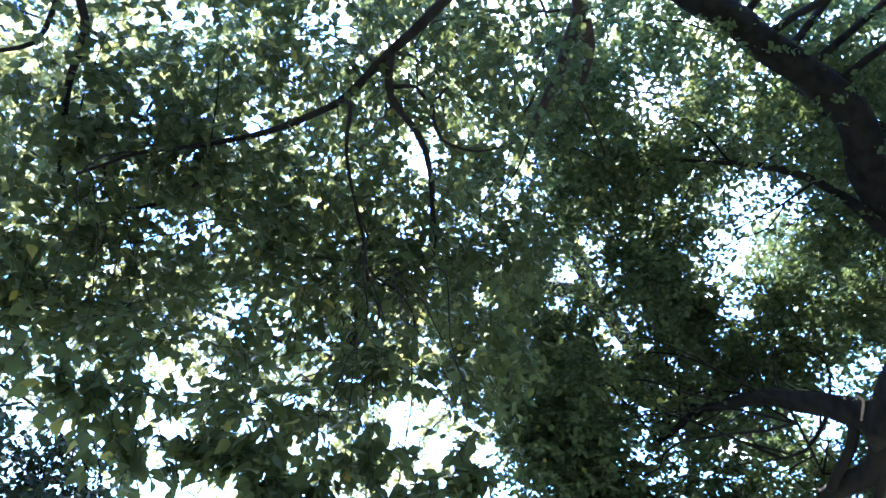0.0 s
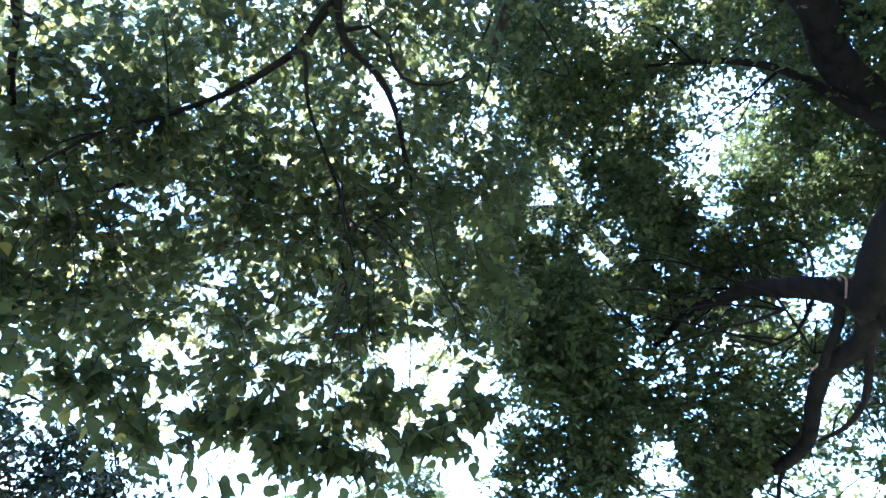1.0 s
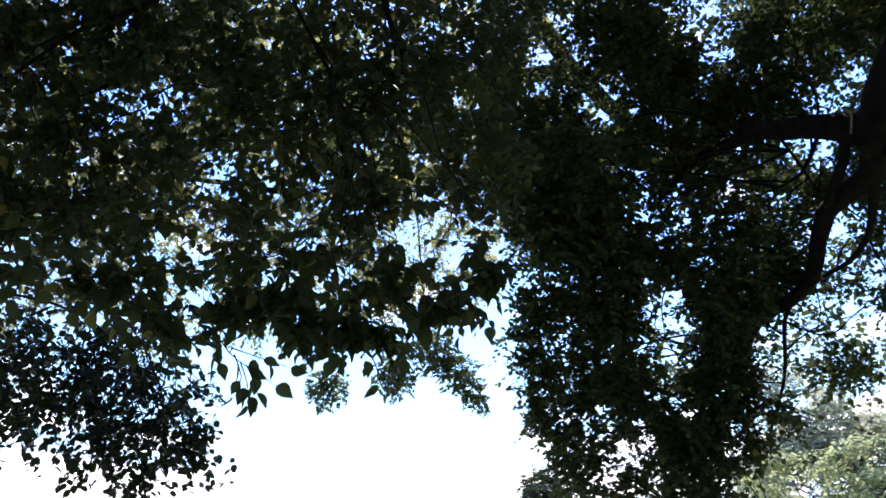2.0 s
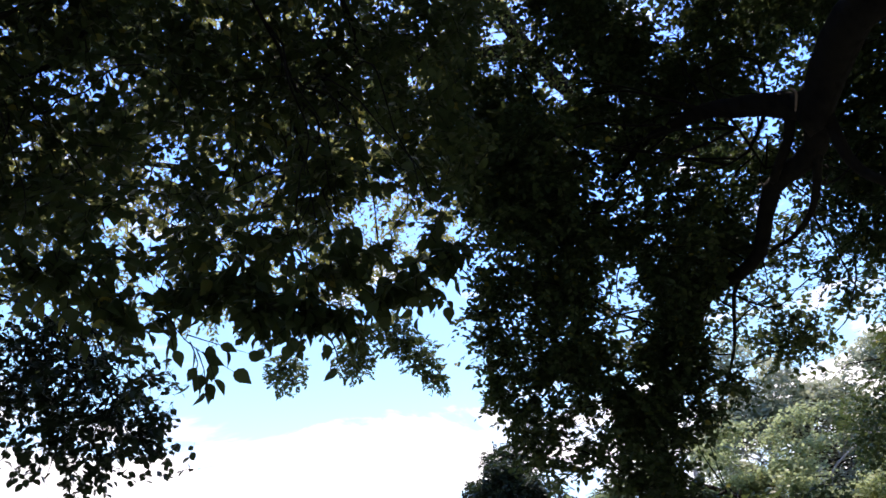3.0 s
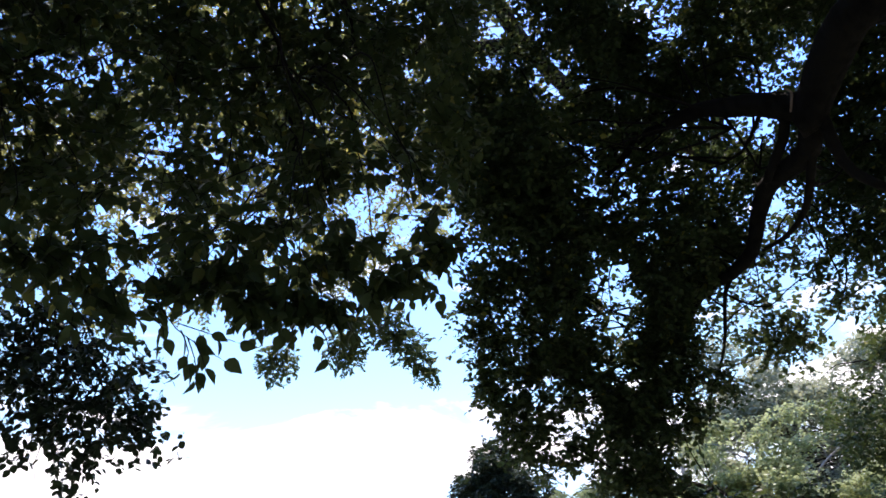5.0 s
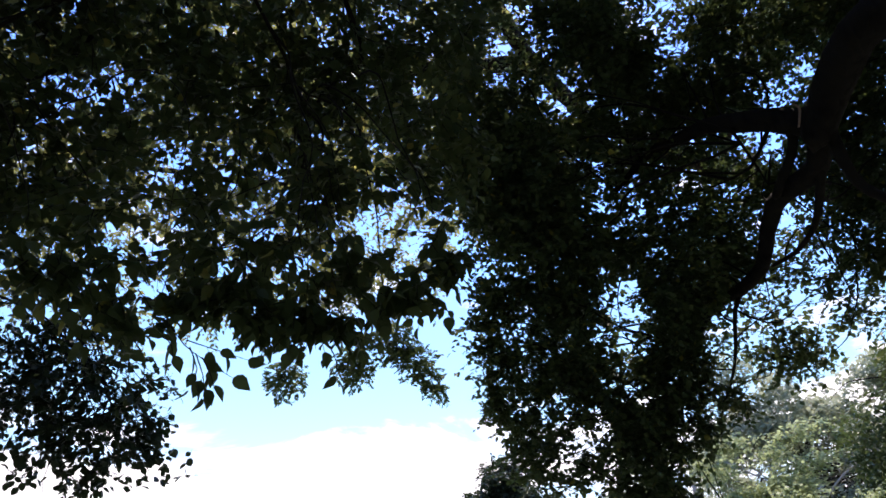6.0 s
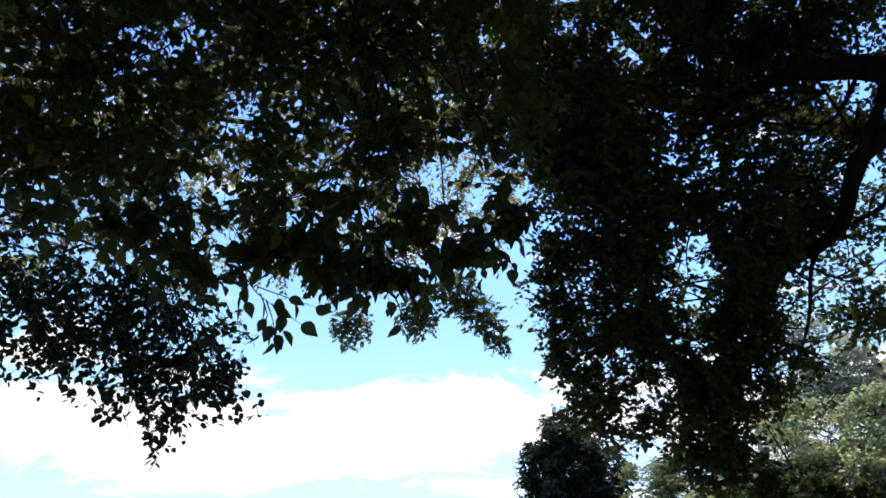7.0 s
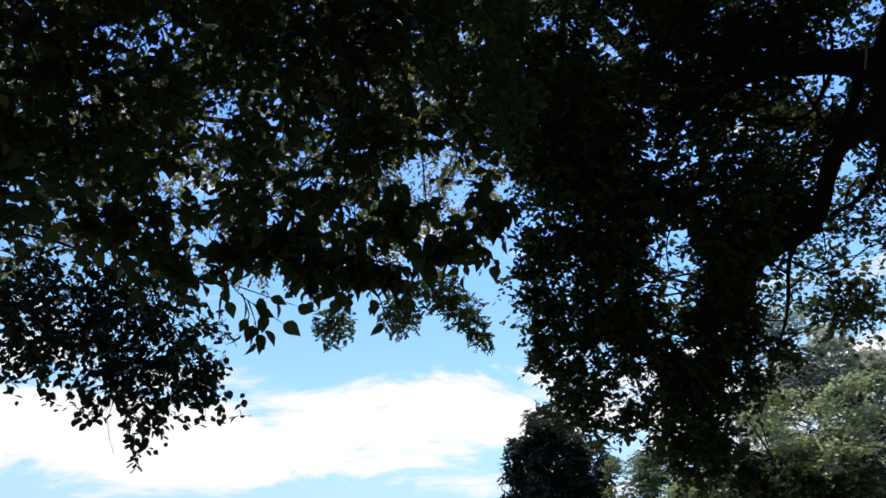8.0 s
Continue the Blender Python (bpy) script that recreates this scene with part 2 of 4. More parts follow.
# leaf blades, one long along y, folded along the rib; verts and faces
def blade_fine(w, fold, curl):
    """A large leaf: an egg shape with a drawn-out point, two halves along the rib, and its stalk."""
    ys, ws = (0.0, 0.10, 0.30, 0.54, 0.80, 1.0), (0.0, 0.58, 0.98, 0.92, 0.40, 0.0)
    n = len(ys)
    rib = [(0, y, -curl * y * y) for y in ys]
    left = [(-w * ws[k], ys[k], fold * ws[k] - curl * ys[k] ** 2) for k in range(1, n - 1)]
    right = [(w * ws[k], ys[k], fold * ws[k] - curl * ys[k] ** 2) for k in range(1, n - 1)]
    stalk = [(-0.014, -0.22, 0.02), (0.014, -0.22, 0.02), (0.012, 0.0, 0.0), (-0.012, 0.0, 0.0)]
    a, b, m = n, 2 * n - 2, n - 2
    f = [(0, 1, a), (n - 2, n - 1, a + m - 1), (0, b, 1), (n - 2, b + m - 1, n - 1)]
    for k in range(m - 1):
        f += [(k + 1, k + 2, a + k + 1, a + k), (k + 1, b + k, b + k + 1, k + 2)]
    q = b + m
    return np.array(rib + left + right + stalk), f + [(q, q + 1, q + 2, q + 3)]


def blade_plain(w, fold, curl):
    """A smaller leaf: an oval with a short point, in two halves."""
    half = [(0.70, 0.16), (1.0, 0.42), (0.68, 0.74)]
    right = [(w * a, y, fold * a - curl * y * y) for a, y in half]
    left = [(-w * a, y, fold * a - curl * y * y) for a, y in half]
    return np.array([(0, 0, 0), (0, 1, -curl)] + right + left), [(0, 2, 3, 4, 1), (1, 7, 6, 5, 0)]


def blade_mid(w, fold, curl):
    """A leaf high up in a crown."""
    return np.array([(0, 0, 0), (w, 0.36, fold), (0.6 * w, 0.74, fold * 0.6 - curl * 0.5), (0, 1, -curl), (-0.6 * w, 0.74, fold * 0.6 - curl * 0.5), (-w, 0.36, fold)]), [(0, 1, 2, 3), (0, 3, 4, 5)]


def blade_far(w, fold):
    """A leaf of a tree far off: two folded halves."""
    return np.array([(0, 0, 0), (w, 0.45, fold), (0, 1, 0), (-w, 0.45, fold)]), [(0, 1, 2), (0, 2, 3)]


def leaf_mesh(blade, P, axis, normal, size):
    bv, bf = blade
    side = np.cross(axis, normal)
    v = P[:, None] + size[:, None, None] * (bv[None, :, 0:1] * side[:, None] + bv[None, :, 1:2] * axis[:, None] + bv[None, :, 2:3] * normal[:, None])
    flat = np.concatenate([np.array(f) for f in bf])
    sizes = np.array([len(f) for f in bf])
    loops = (flat[None] + (np.arange(len(P)) * len(bv))[:, None]).ravel()
    return v.reshape(-1, 3), loops, np.tile(sizes, len(P))


# Openings in the canopy where the sky shows, cut along camera sight lines: bearing, height and half width in degrees
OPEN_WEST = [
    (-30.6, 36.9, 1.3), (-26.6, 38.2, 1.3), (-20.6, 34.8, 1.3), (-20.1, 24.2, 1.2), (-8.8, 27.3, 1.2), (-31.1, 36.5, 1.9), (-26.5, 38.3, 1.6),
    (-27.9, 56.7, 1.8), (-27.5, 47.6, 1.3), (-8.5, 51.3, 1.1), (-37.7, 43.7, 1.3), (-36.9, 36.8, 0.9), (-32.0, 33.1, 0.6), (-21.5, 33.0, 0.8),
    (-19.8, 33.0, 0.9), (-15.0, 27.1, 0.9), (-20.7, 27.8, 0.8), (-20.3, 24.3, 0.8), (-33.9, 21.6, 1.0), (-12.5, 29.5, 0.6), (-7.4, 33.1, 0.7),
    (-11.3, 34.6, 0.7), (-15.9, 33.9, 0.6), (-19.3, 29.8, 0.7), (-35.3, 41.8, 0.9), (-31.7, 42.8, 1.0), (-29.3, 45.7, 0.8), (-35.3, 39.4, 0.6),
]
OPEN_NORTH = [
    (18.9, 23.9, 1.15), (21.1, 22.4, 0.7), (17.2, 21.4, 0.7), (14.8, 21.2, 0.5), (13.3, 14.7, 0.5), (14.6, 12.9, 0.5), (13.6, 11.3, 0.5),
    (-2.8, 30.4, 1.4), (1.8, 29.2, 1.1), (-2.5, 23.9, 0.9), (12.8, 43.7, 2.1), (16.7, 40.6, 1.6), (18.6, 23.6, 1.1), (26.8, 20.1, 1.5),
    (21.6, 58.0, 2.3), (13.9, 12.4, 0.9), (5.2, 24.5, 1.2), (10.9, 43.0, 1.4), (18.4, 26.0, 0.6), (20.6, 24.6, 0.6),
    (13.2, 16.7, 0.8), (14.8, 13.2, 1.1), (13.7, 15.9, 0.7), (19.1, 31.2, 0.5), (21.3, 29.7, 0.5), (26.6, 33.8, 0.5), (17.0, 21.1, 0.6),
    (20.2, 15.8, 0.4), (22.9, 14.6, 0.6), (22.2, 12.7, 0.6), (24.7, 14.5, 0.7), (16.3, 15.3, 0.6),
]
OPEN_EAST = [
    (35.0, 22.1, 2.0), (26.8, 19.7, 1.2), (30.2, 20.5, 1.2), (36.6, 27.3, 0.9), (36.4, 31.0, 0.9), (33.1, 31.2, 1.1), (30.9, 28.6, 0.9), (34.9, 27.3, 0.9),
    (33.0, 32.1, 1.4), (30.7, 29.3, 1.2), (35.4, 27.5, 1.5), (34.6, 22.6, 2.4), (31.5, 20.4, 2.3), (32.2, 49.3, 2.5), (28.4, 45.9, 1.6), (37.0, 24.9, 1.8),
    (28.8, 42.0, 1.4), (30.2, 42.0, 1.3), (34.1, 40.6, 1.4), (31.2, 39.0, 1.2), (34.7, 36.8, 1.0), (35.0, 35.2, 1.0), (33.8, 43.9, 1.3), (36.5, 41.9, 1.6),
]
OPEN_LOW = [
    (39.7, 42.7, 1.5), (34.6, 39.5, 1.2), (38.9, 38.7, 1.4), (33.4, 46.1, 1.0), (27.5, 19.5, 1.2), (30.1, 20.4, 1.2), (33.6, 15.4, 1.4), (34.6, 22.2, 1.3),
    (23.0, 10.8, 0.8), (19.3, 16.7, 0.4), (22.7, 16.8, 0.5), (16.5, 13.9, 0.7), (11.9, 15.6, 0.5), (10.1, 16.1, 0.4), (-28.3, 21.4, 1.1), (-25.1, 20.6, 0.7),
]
VIEWPOINT = np.array([0.0, 0.0, 1.6])


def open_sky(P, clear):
    """Which of the points lie in a gap along the camera's sight lines; clear: how free of leaves openings are."""
    d = unit(P - VIEWPOINT)
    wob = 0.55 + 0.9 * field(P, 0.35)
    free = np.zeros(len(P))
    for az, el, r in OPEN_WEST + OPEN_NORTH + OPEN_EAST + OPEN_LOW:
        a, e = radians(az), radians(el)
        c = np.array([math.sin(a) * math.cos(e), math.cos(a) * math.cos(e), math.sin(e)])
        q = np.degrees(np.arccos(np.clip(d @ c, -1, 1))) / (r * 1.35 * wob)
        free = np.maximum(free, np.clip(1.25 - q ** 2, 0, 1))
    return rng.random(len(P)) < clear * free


def sprays(clumps, per_area, k, length, leaf, droop, sag=0.25, spread=1.0, thin=0.0, lump=0.5, flat=1.0):
    """Leafy shoots filling round clumps (x, y, z, radius). Gives leaf places, axes, normals, sizes, and the shoots."""
    O, D = [], []
    for x, y, z, r in clumps:
        n = max(3, int(per_area * r * r))
        g = unit(rng.normal(size=(n, 3))) * (rng.random((n, 1)) ** 0.4) * r * spread
        g[:, 2] *= flat
        O.append(np.array([x, y, z]) + g)
        d = unit(rng.normal(size=(n, 3)) * [1, 1, 0.5] + g / max(r, 0.01) * 0.9)
        D.append(d)
    O, D = np.vstack(O), np.vstack(D)
    if thin:
        keep = field(O, lump) > thin
        O, D = O[keep], D[keep]
    n = len(O)
    D[:, 2] -= droop * 0.5
    D = unit(D)
    Lg = length * (0.6 + 0.8 * rng.random(n))
    O = O - D * (Lg * 0.55)[:, None] + np.array([0, 0, 0.2 * sag]) * Lg[:, None]
    s = (np.arange(k) + 0.4 + 0.5 * rng.random((n, k))) / k
    P = O[:, None] + D[:, None] * (Lg[:, None] * s)[..., None]
    P[..., 2] -= sag * Lg[:, None] * s ** 2
    lat = unit(np.cross(D, [0, 0, 1.0]) + rng.normal(size=(n, 3)) * 0.25)
    sign = np.where(np.arange(k) % 2, 1.0, -1.0)[None, :, None]
    ax = D[:, None] * 0.7 + lat[:, None] * sign * 0.85 + rng.normal(size=(n, k, 3)) * 0.28
    ax[..., 2] -= droop
    ax = unit(ax)
    nr = rng.normal(size=(n, k, 3)) * 0.55 + [0, 0, 1.0]
    nr = unit(nr - ax * (nr * ax).sum(-1, keepdims=True))
    size = leaf * (0.62 + 0.6 * rng.random((n, k)))
    return P.reshape(-1, 3), ax.reshape(-1, 3), nr.reshape(-1, 3), size.ravel(), O, D, Lg


def shoots(O, D, Lg, sag, r=0.0028):
    """The thin stems of leafy shoots, three-sided, joined."""
    n, m = len(O), 4
    s = np.linspace(0, 1, m)
    c = O[:, None] + D[:, None] * (Lg[:, None] * s)[..., None]
    c[..., 2] -= sag * Lg[:, None] * s ** 2
    side = unit(np.cross(D, [0.2, 0.1, 1.0]))
    up = np.cross(side, D)
    a = np.arange(3) * 2 * np.pi / 3
    ring = np.cos(a)[None, :, None] * side[:, None] + np.sin(a)[None, :, None] * up[:, None]
    v = c[:, :, None] + ring[:, None] * (r * (1 - 0.75 * s))[None, :, None, None]
    q = [(i * 3 + j, i * 3 + (j + 1) % 3, (i + 1) * 3 + (j + 1) % 3, (i + 1) * 3 + j) for i in range(m - 1) for j in range(3)]
    q = np.array(q).ravel()
    return v.reshape(-1, 3), (q[None] + (np.arange(n) * m * 3)[:, None]).ravel(), np.full(n * (m - 1) * 3, 4)


def branchlets(clumps, skeleton, r, step=0.1, sag=0.08, each=2):
    """Thin branches from the nearest limb out to each clump."""
    sk = np.vstack([spline(p, 0.1) for p in skeleton])
    out = []
    for x, y, z, rad in clumps:
        c = np.array([x, y, z])
        near = np.argsort(np.linalg.norm(sk - c, axis=1))
        for _ in range(each):
            a = sk[near[rng.integers(0, 18)]]
            e = c + rng.normal(size=3) * rad * 0.45
            L = np.linalg.norm(e - a)
            m1 = a + (e - a) * 0.35 + rng.normal(size=3) * L * 0.10 + [0, 0, sag * L]
            m2 = a + (e - a) * 0.7 + rng.normal(size=3) * L * 0.10 + [0, 0, sag * L * 0.8]
            out.append(tube([a, m1, m2, e], r * (0.35 + 0.5 * min(L, 2)), r * 0.15, sides=5, step=step, kink=0.09 * min(L, 1.5)))
    return joined(out)


def leaf_forms(blades, material):
    """One mesh for each form of blade, for leaves that are objects of their own."""
    forms = []
    for b in blades:
        ob = mesh_object("leaf", *leaf_mesh(b, np.zeros((1, 3)), np.array([[0, 1.0, 0]]), np.array([[0, 0, 1.0]]), np.ones(1)), material)
        forms.append(ob.data)
        bpy.data.objects.remove(ob)
    return forms


def single_leaf(parent, form, place, axis, normal, size):
    ob = new("leaf", form)
    m = np.eye(4)
    m[:3, 0], m[:3, 1], m[:3, 2], m[:3, 3] = np.cross(axis, normal) * size, axis * size, normal * size, place
    ob.parent = parent
    ob.matrix_parent_inverse = Matrix.Translation(-parent.location)
    ob.matrix_basis = Matrix(m.tolist())


def foliage(t, P, ax, nr, size, material, blades):
    """The leaves of a tree: the 300 lowest each on their own, the rest joined."""
    low = np.argsort(P[:, 2])
    forms = leaf_forms(blades, material)
    for n, k in enumerate(low[:300]):
        single_leaf(t, forms[n % len(forms)], P[k], ax[k], nr[k], size[k])
    rest = np.array_split(rng.permutation(low[300:]), len(blades))
    whole = joined([leaf_mesh(b, P[r], ax[r], nr[r], size[r]) for b, r in zip(blades, rest)])
    mesh_object("foliage", *whole, material, t)["kind"] = "stuff"


def tree(name, base, label, category="tree"):
    global rng
    rng = np.random.default_rng(len(name) * 101 + int(abs(base[0]) * 10))
    e = new(name)
    e.location = base
    e.empty_display_size = 0.2
    return tagged(e, label, category)


# ---------------------------------------------------------------- ground
def ground():
    n, R = 90, 600.0
    g = np.linspace(-1, 1, n)
    g = np.sign(g) * np.abs(g) ** 3 * R
    x, y = np.meshgrid(g, g, indexing="ij")
    p = np.stack([x.ravel(), y.ravel(), np.zeros(n * n)], 1)
    p[:, 2] = (field(p, 6.0) - 0.5) * 0.16 - 0.08
    i, j = np.meshgrid(np.arange(n - 1), np.arange(n - 1), indexing="ij")
    i, j = i.ravel(), j.ravel()
    q = np.stack([i * n + j, (i + 1) * n + j, (i + 1) * n + j + 1, i * n + j + 1], 1)
    ob = mesh_object("ground", p, q.ravel(), np.full(len(q), 4), SOIL)
    tagged(ob, "olive-brown soil under the trees, lightened to bounce light upwards", "ground", kind="structure")


ground()

# ---------------------------------------------------------------- overhanging tree with large leaves
CLUMPS_EDGE = [
    (-1.05, 2.50, 2.68, 0.13), (-0.94, 2.53, 2.71, 0.11), (-0.79, 2.56, 2.77, 0.10), (-0.66, 2.57, 2.82, 0.10),
    (-0.54, 2.63, 2.75, 0.11), (-0.43, 2.65, 2.74, 0.11), (-0.32, 2.68, 2.72, 0.10), (-0.22, 2.69, 2.71, 0.09),
    (-0.04, 2.66, 2.81, 0.10), (0.09, 2.64, 2.84, 0.10), (0.21, 2.59, 2.94, 0.09), (0.28, 2.57, 2.96, 0.06),
]
CLUMPS_BAND = [
    (-1.51, 2.28, 2.84, 0.12), (-1.37, 2.36, 2.84, 0.12), (-1.23, 2.42, 2.87, 0.12), (-1.23, 2.45, 2.83, 0.10),
    (-1.08, 2.50, 2.86, 0.12), (-0.83, 2.57, 2.91, 0.11), (-0.59, 2.63, 2.92, 0.12), (-0.52, 2.58, 3.04, 0.10),
    (-0.29, 2.68, 2.92, 0.13), (-0.15, 2.67, 2.95, 0.12), (0.02, 2.66, 2.99, 0.12), (0.16, 2.61, 3.08, 0.10),
    (-0.22, 2.61, 3.06, 0.09), (-0.74, 2.52, 3.06, 0.10),
]
CLUMPS_A = [
    (-2.05, 2.77, 3.38, 0.26), (-1.57, 2.76, 3.29, 0.26), (-1.22, 2.81, 3.28, 0.25), (-0.92, 2.94, 3.26, 0.28),
    (-0.56, 2.95, 3.20, 0.22), (-0.29, 3.00, 3.58, 0.29), (0.07, 2.95, 3.48, 0.22), (-2.12, 2.64, 3.73, 0.54),
    (-1.64, 2.89, 3.82, 0.41), (-1.81, 2.81, 4.30, 0.48), (-1.96, 2.65, 4.52, 0.42), (-1.48, 2.82, 4.64, 0.42),
    (-1.07, 3.09, 3.90, 0.41), (-1.12, 3.01, 4.46, 0.45), (-0.55, 3.23, 4.23, 0.40), (-0.55, 3.06, 4.72, 0.42),
    (-0.10, 3.15, 4.37, 0.37), (0.25, 3.19, 4.00, 0.29), (0.24, 3.12, 4.70, 0.35),
]
CLUMPS_HIGH = [
    (-2.48, 2.43, 4.46, 0.72), (-1.87, 2.56, 4.93, 0.66), (-1.16, 2.71, 5.14, 0.66), (-0.29, 2.83, 5.22, 0.62),
    (-1.76, 2.24, 5.71, 0.80), (-0.91, 2.34, 5.93, 0.80), (-0.01, 2.41, 5.98, 0.68),
]

SPRIGS = [
    [(-0.74, 2.19, 2.54), (-0.7, 2.25, 2.49), (-0.65, 2.3, 2.46), (-0.57, 2.36, 2.42)],
    [(-0.68, 2.24, 2.48), (-0.66, 2.29, 2.42), (-0.68, 2.32, 2.37)],
    [(-0.64, 2.26, 2.45), (-0.62, 2.31, 2.41), (-0.61, 2.34, 2.37)],
    [(-0.69, 2.23, 2.5), (-0.63, 2.27, 2.49), (-0.52, 2.33, 2.47)],
    [(-0.23, 2.32, 2.51), (-0.21, 2.36, 2.47), (-0.21, 2.39, 2.44)],
    [(-0.76, 2.2, 2.5), (-0.74, 2.24, 2.49), (-0.74, 2.28, 2.45)],
    [(-0.66, 2.25, 2.46), (-0.64, 2.3, 2.4), (-0.64, 2.34, 2.35)],
]


def overhanging_tree():
    t = tree("overhanging_tree", (0.9, -1.9, -0.1), "dark-barked tree with large pointed green leaves hanging low over the path")
    trunk = [(0.9, -1.9, -0.15), (0.86, -1.8, 1.2), (0.7, -1.5, 2.6), (0.55, -1.1, 3.9), (0.35, -0.5, 5.0)]
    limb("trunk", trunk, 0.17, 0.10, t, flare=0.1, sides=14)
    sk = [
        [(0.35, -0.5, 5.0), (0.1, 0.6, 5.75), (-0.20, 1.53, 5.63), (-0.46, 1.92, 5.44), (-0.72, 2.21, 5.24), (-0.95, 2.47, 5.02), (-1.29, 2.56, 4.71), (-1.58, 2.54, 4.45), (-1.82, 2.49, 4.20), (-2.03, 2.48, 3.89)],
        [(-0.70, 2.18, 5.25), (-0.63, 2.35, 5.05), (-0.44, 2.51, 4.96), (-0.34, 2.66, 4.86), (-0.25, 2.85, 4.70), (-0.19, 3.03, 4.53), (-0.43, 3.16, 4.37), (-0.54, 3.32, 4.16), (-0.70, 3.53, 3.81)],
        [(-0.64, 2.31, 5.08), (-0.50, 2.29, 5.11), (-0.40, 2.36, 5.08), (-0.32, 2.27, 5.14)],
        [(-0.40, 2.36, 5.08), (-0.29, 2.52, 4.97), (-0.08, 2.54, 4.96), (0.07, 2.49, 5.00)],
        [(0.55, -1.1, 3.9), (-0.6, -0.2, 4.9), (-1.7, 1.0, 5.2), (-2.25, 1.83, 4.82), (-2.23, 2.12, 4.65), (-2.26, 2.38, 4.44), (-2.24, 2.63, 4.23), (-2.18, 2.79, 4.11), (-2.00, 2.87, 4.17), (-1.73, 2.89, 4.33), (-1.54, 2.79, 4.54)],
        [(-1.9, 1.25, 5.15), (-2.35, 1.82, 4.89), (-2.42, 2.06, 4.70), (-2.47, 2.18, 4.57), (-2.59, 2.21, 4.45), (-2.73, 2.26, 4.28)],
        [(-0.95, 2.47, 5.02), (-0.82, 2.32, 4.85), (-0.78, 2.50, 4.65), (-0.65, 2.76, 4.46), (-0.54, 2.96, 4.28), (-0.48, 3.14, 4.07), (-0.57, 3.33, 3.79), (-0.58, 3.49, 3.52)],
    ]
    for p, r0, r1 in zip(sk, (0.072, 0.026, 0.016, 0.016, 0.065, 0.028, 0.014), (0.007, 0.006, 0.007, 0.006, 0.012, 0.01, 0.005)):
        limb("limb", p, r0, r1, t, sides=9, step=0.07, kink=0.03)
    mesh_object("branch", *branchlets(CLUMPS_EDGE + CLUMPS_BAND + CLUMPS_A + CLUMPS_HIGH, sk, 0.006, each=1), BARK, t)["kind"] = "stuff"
    low = sprays(CLUMPS_EDGE[2:], 1150, 7, 0.16, 0.066, 0.8, thin=0.1, lump=0.2)
    side = sprays(CLUMPS_EDGE[:2] + CLUMPS_BAND, 620, 7, 0.17, 0.070, 0.5, thin=0.2, lump=0.2)
    mid = sprays(CLUMPS_A, 650, 8, 0.24, 0.067, 0.5, thin=0.31, lump=0.18)
    high = sprays(CLUMPS_HIGH, 275, 8, 0.25, 0.066, 0.5, thin=0.36, lump=0.22)
    P, ax, nr, size, O, D, Lg = (np.concatenate(trio) for trio in zip(low, side, mid, high))
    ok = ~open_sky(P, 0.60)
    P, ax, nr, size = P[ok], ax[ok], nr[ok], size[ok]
    mesh_object("twig", *shoots(O, D, Lg, 0.25), BARK, t)["kind"] = "stuff"
    # single sprigs hanging out of the foliage, with their own leaves
    blades = [blade_fine(0.31 + 0.02 * k, 0.05 + 0.03 * k, 0.08 + 0.05 * k) for k in range(4)]
    forms = leaf_forms(blades, LEAF_LARGE)
    for pts in SPRIGS:
        sprig = limb("sprig", pts, 0.0028, 0.0012, t, sides=5, step=0.04)
        c = spline(pts, 0.03)
        j = np.unique(np.linspace(len(c) * 0.4, len(c) - 1, 4).astype(int))
        d = unit(np.gradient(c, axis=0))[j]
        a = unit(d * 0.5 + np.cross(d, [0.3, 1.0, 0.2]) * np.where(np.arange(len(j)) % 2, 0.6, -0.6)[:, None] + [0, 0, -0.55])
        m = rng.normal(size=a.shape) + [0.3, -1.0, 0.6]
        m = unit(m - a * (m * a).sum(-1, keepdims=True))
        for k in range(len(j)):
            single_leaf(sprig, forms[k % 4], c[j[k]] + a[k] * 0.015, a[k], m[k], 0.056 + 0.022 * rng.random())
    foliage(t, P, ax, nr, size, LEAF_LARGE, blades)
    # unseen crown over and behind the path, added to darken the leaves ahead
    back = [(0.9 + 2.6 * math.sin(a) * q, -1.9 + 2.6 * math.cos(a) * q, z, 0.95) for a, q, z in
            [(rng.uniform(1.2, 5.1), rng.uniform(0.2, 1.0), rng.uniform(3.8, 6.2)) for _ in range(9)]] + [(0.6, 0.4, 6.3, 0.9), (-0.9, 0.3, 6.2, 0.9), (-2.2, 0.5, 5.8, 0.9)]
    P, ax, nr, size, O, D, Lg = sprays(back, 90, 9, 0.36, 0.10, 0.5)
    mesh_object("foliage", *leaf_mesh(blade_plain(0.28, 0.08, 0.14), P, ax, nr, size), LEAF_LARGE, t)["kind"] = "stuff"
    # upper crown, standing over the low boughs
    top = [(-0.8, 4.1, 7.0, 0.9), (-1.7, 4.2, 6.7, 0.9), (-0.1, 3.5, 7.5, 0.8), (-2.2, 3.5, 7.1, 0.9), (-1.2, 3.3, 7.6, 0.9), (-2.9, 4.4, 6.2, 0.9), (-1.0, 4.9, 6.4, 0.8)]
    P, ax, nr, size, O, D, Lg = sprays(top, 160, 9, 0.32, 0.08, 0.4, thin=0.34, lump=0.3)
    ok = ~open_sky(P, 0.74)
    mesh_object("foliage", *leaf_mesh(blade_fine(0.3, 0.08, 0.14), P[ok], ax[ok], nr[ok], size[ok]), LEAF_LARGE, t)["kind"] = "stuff"
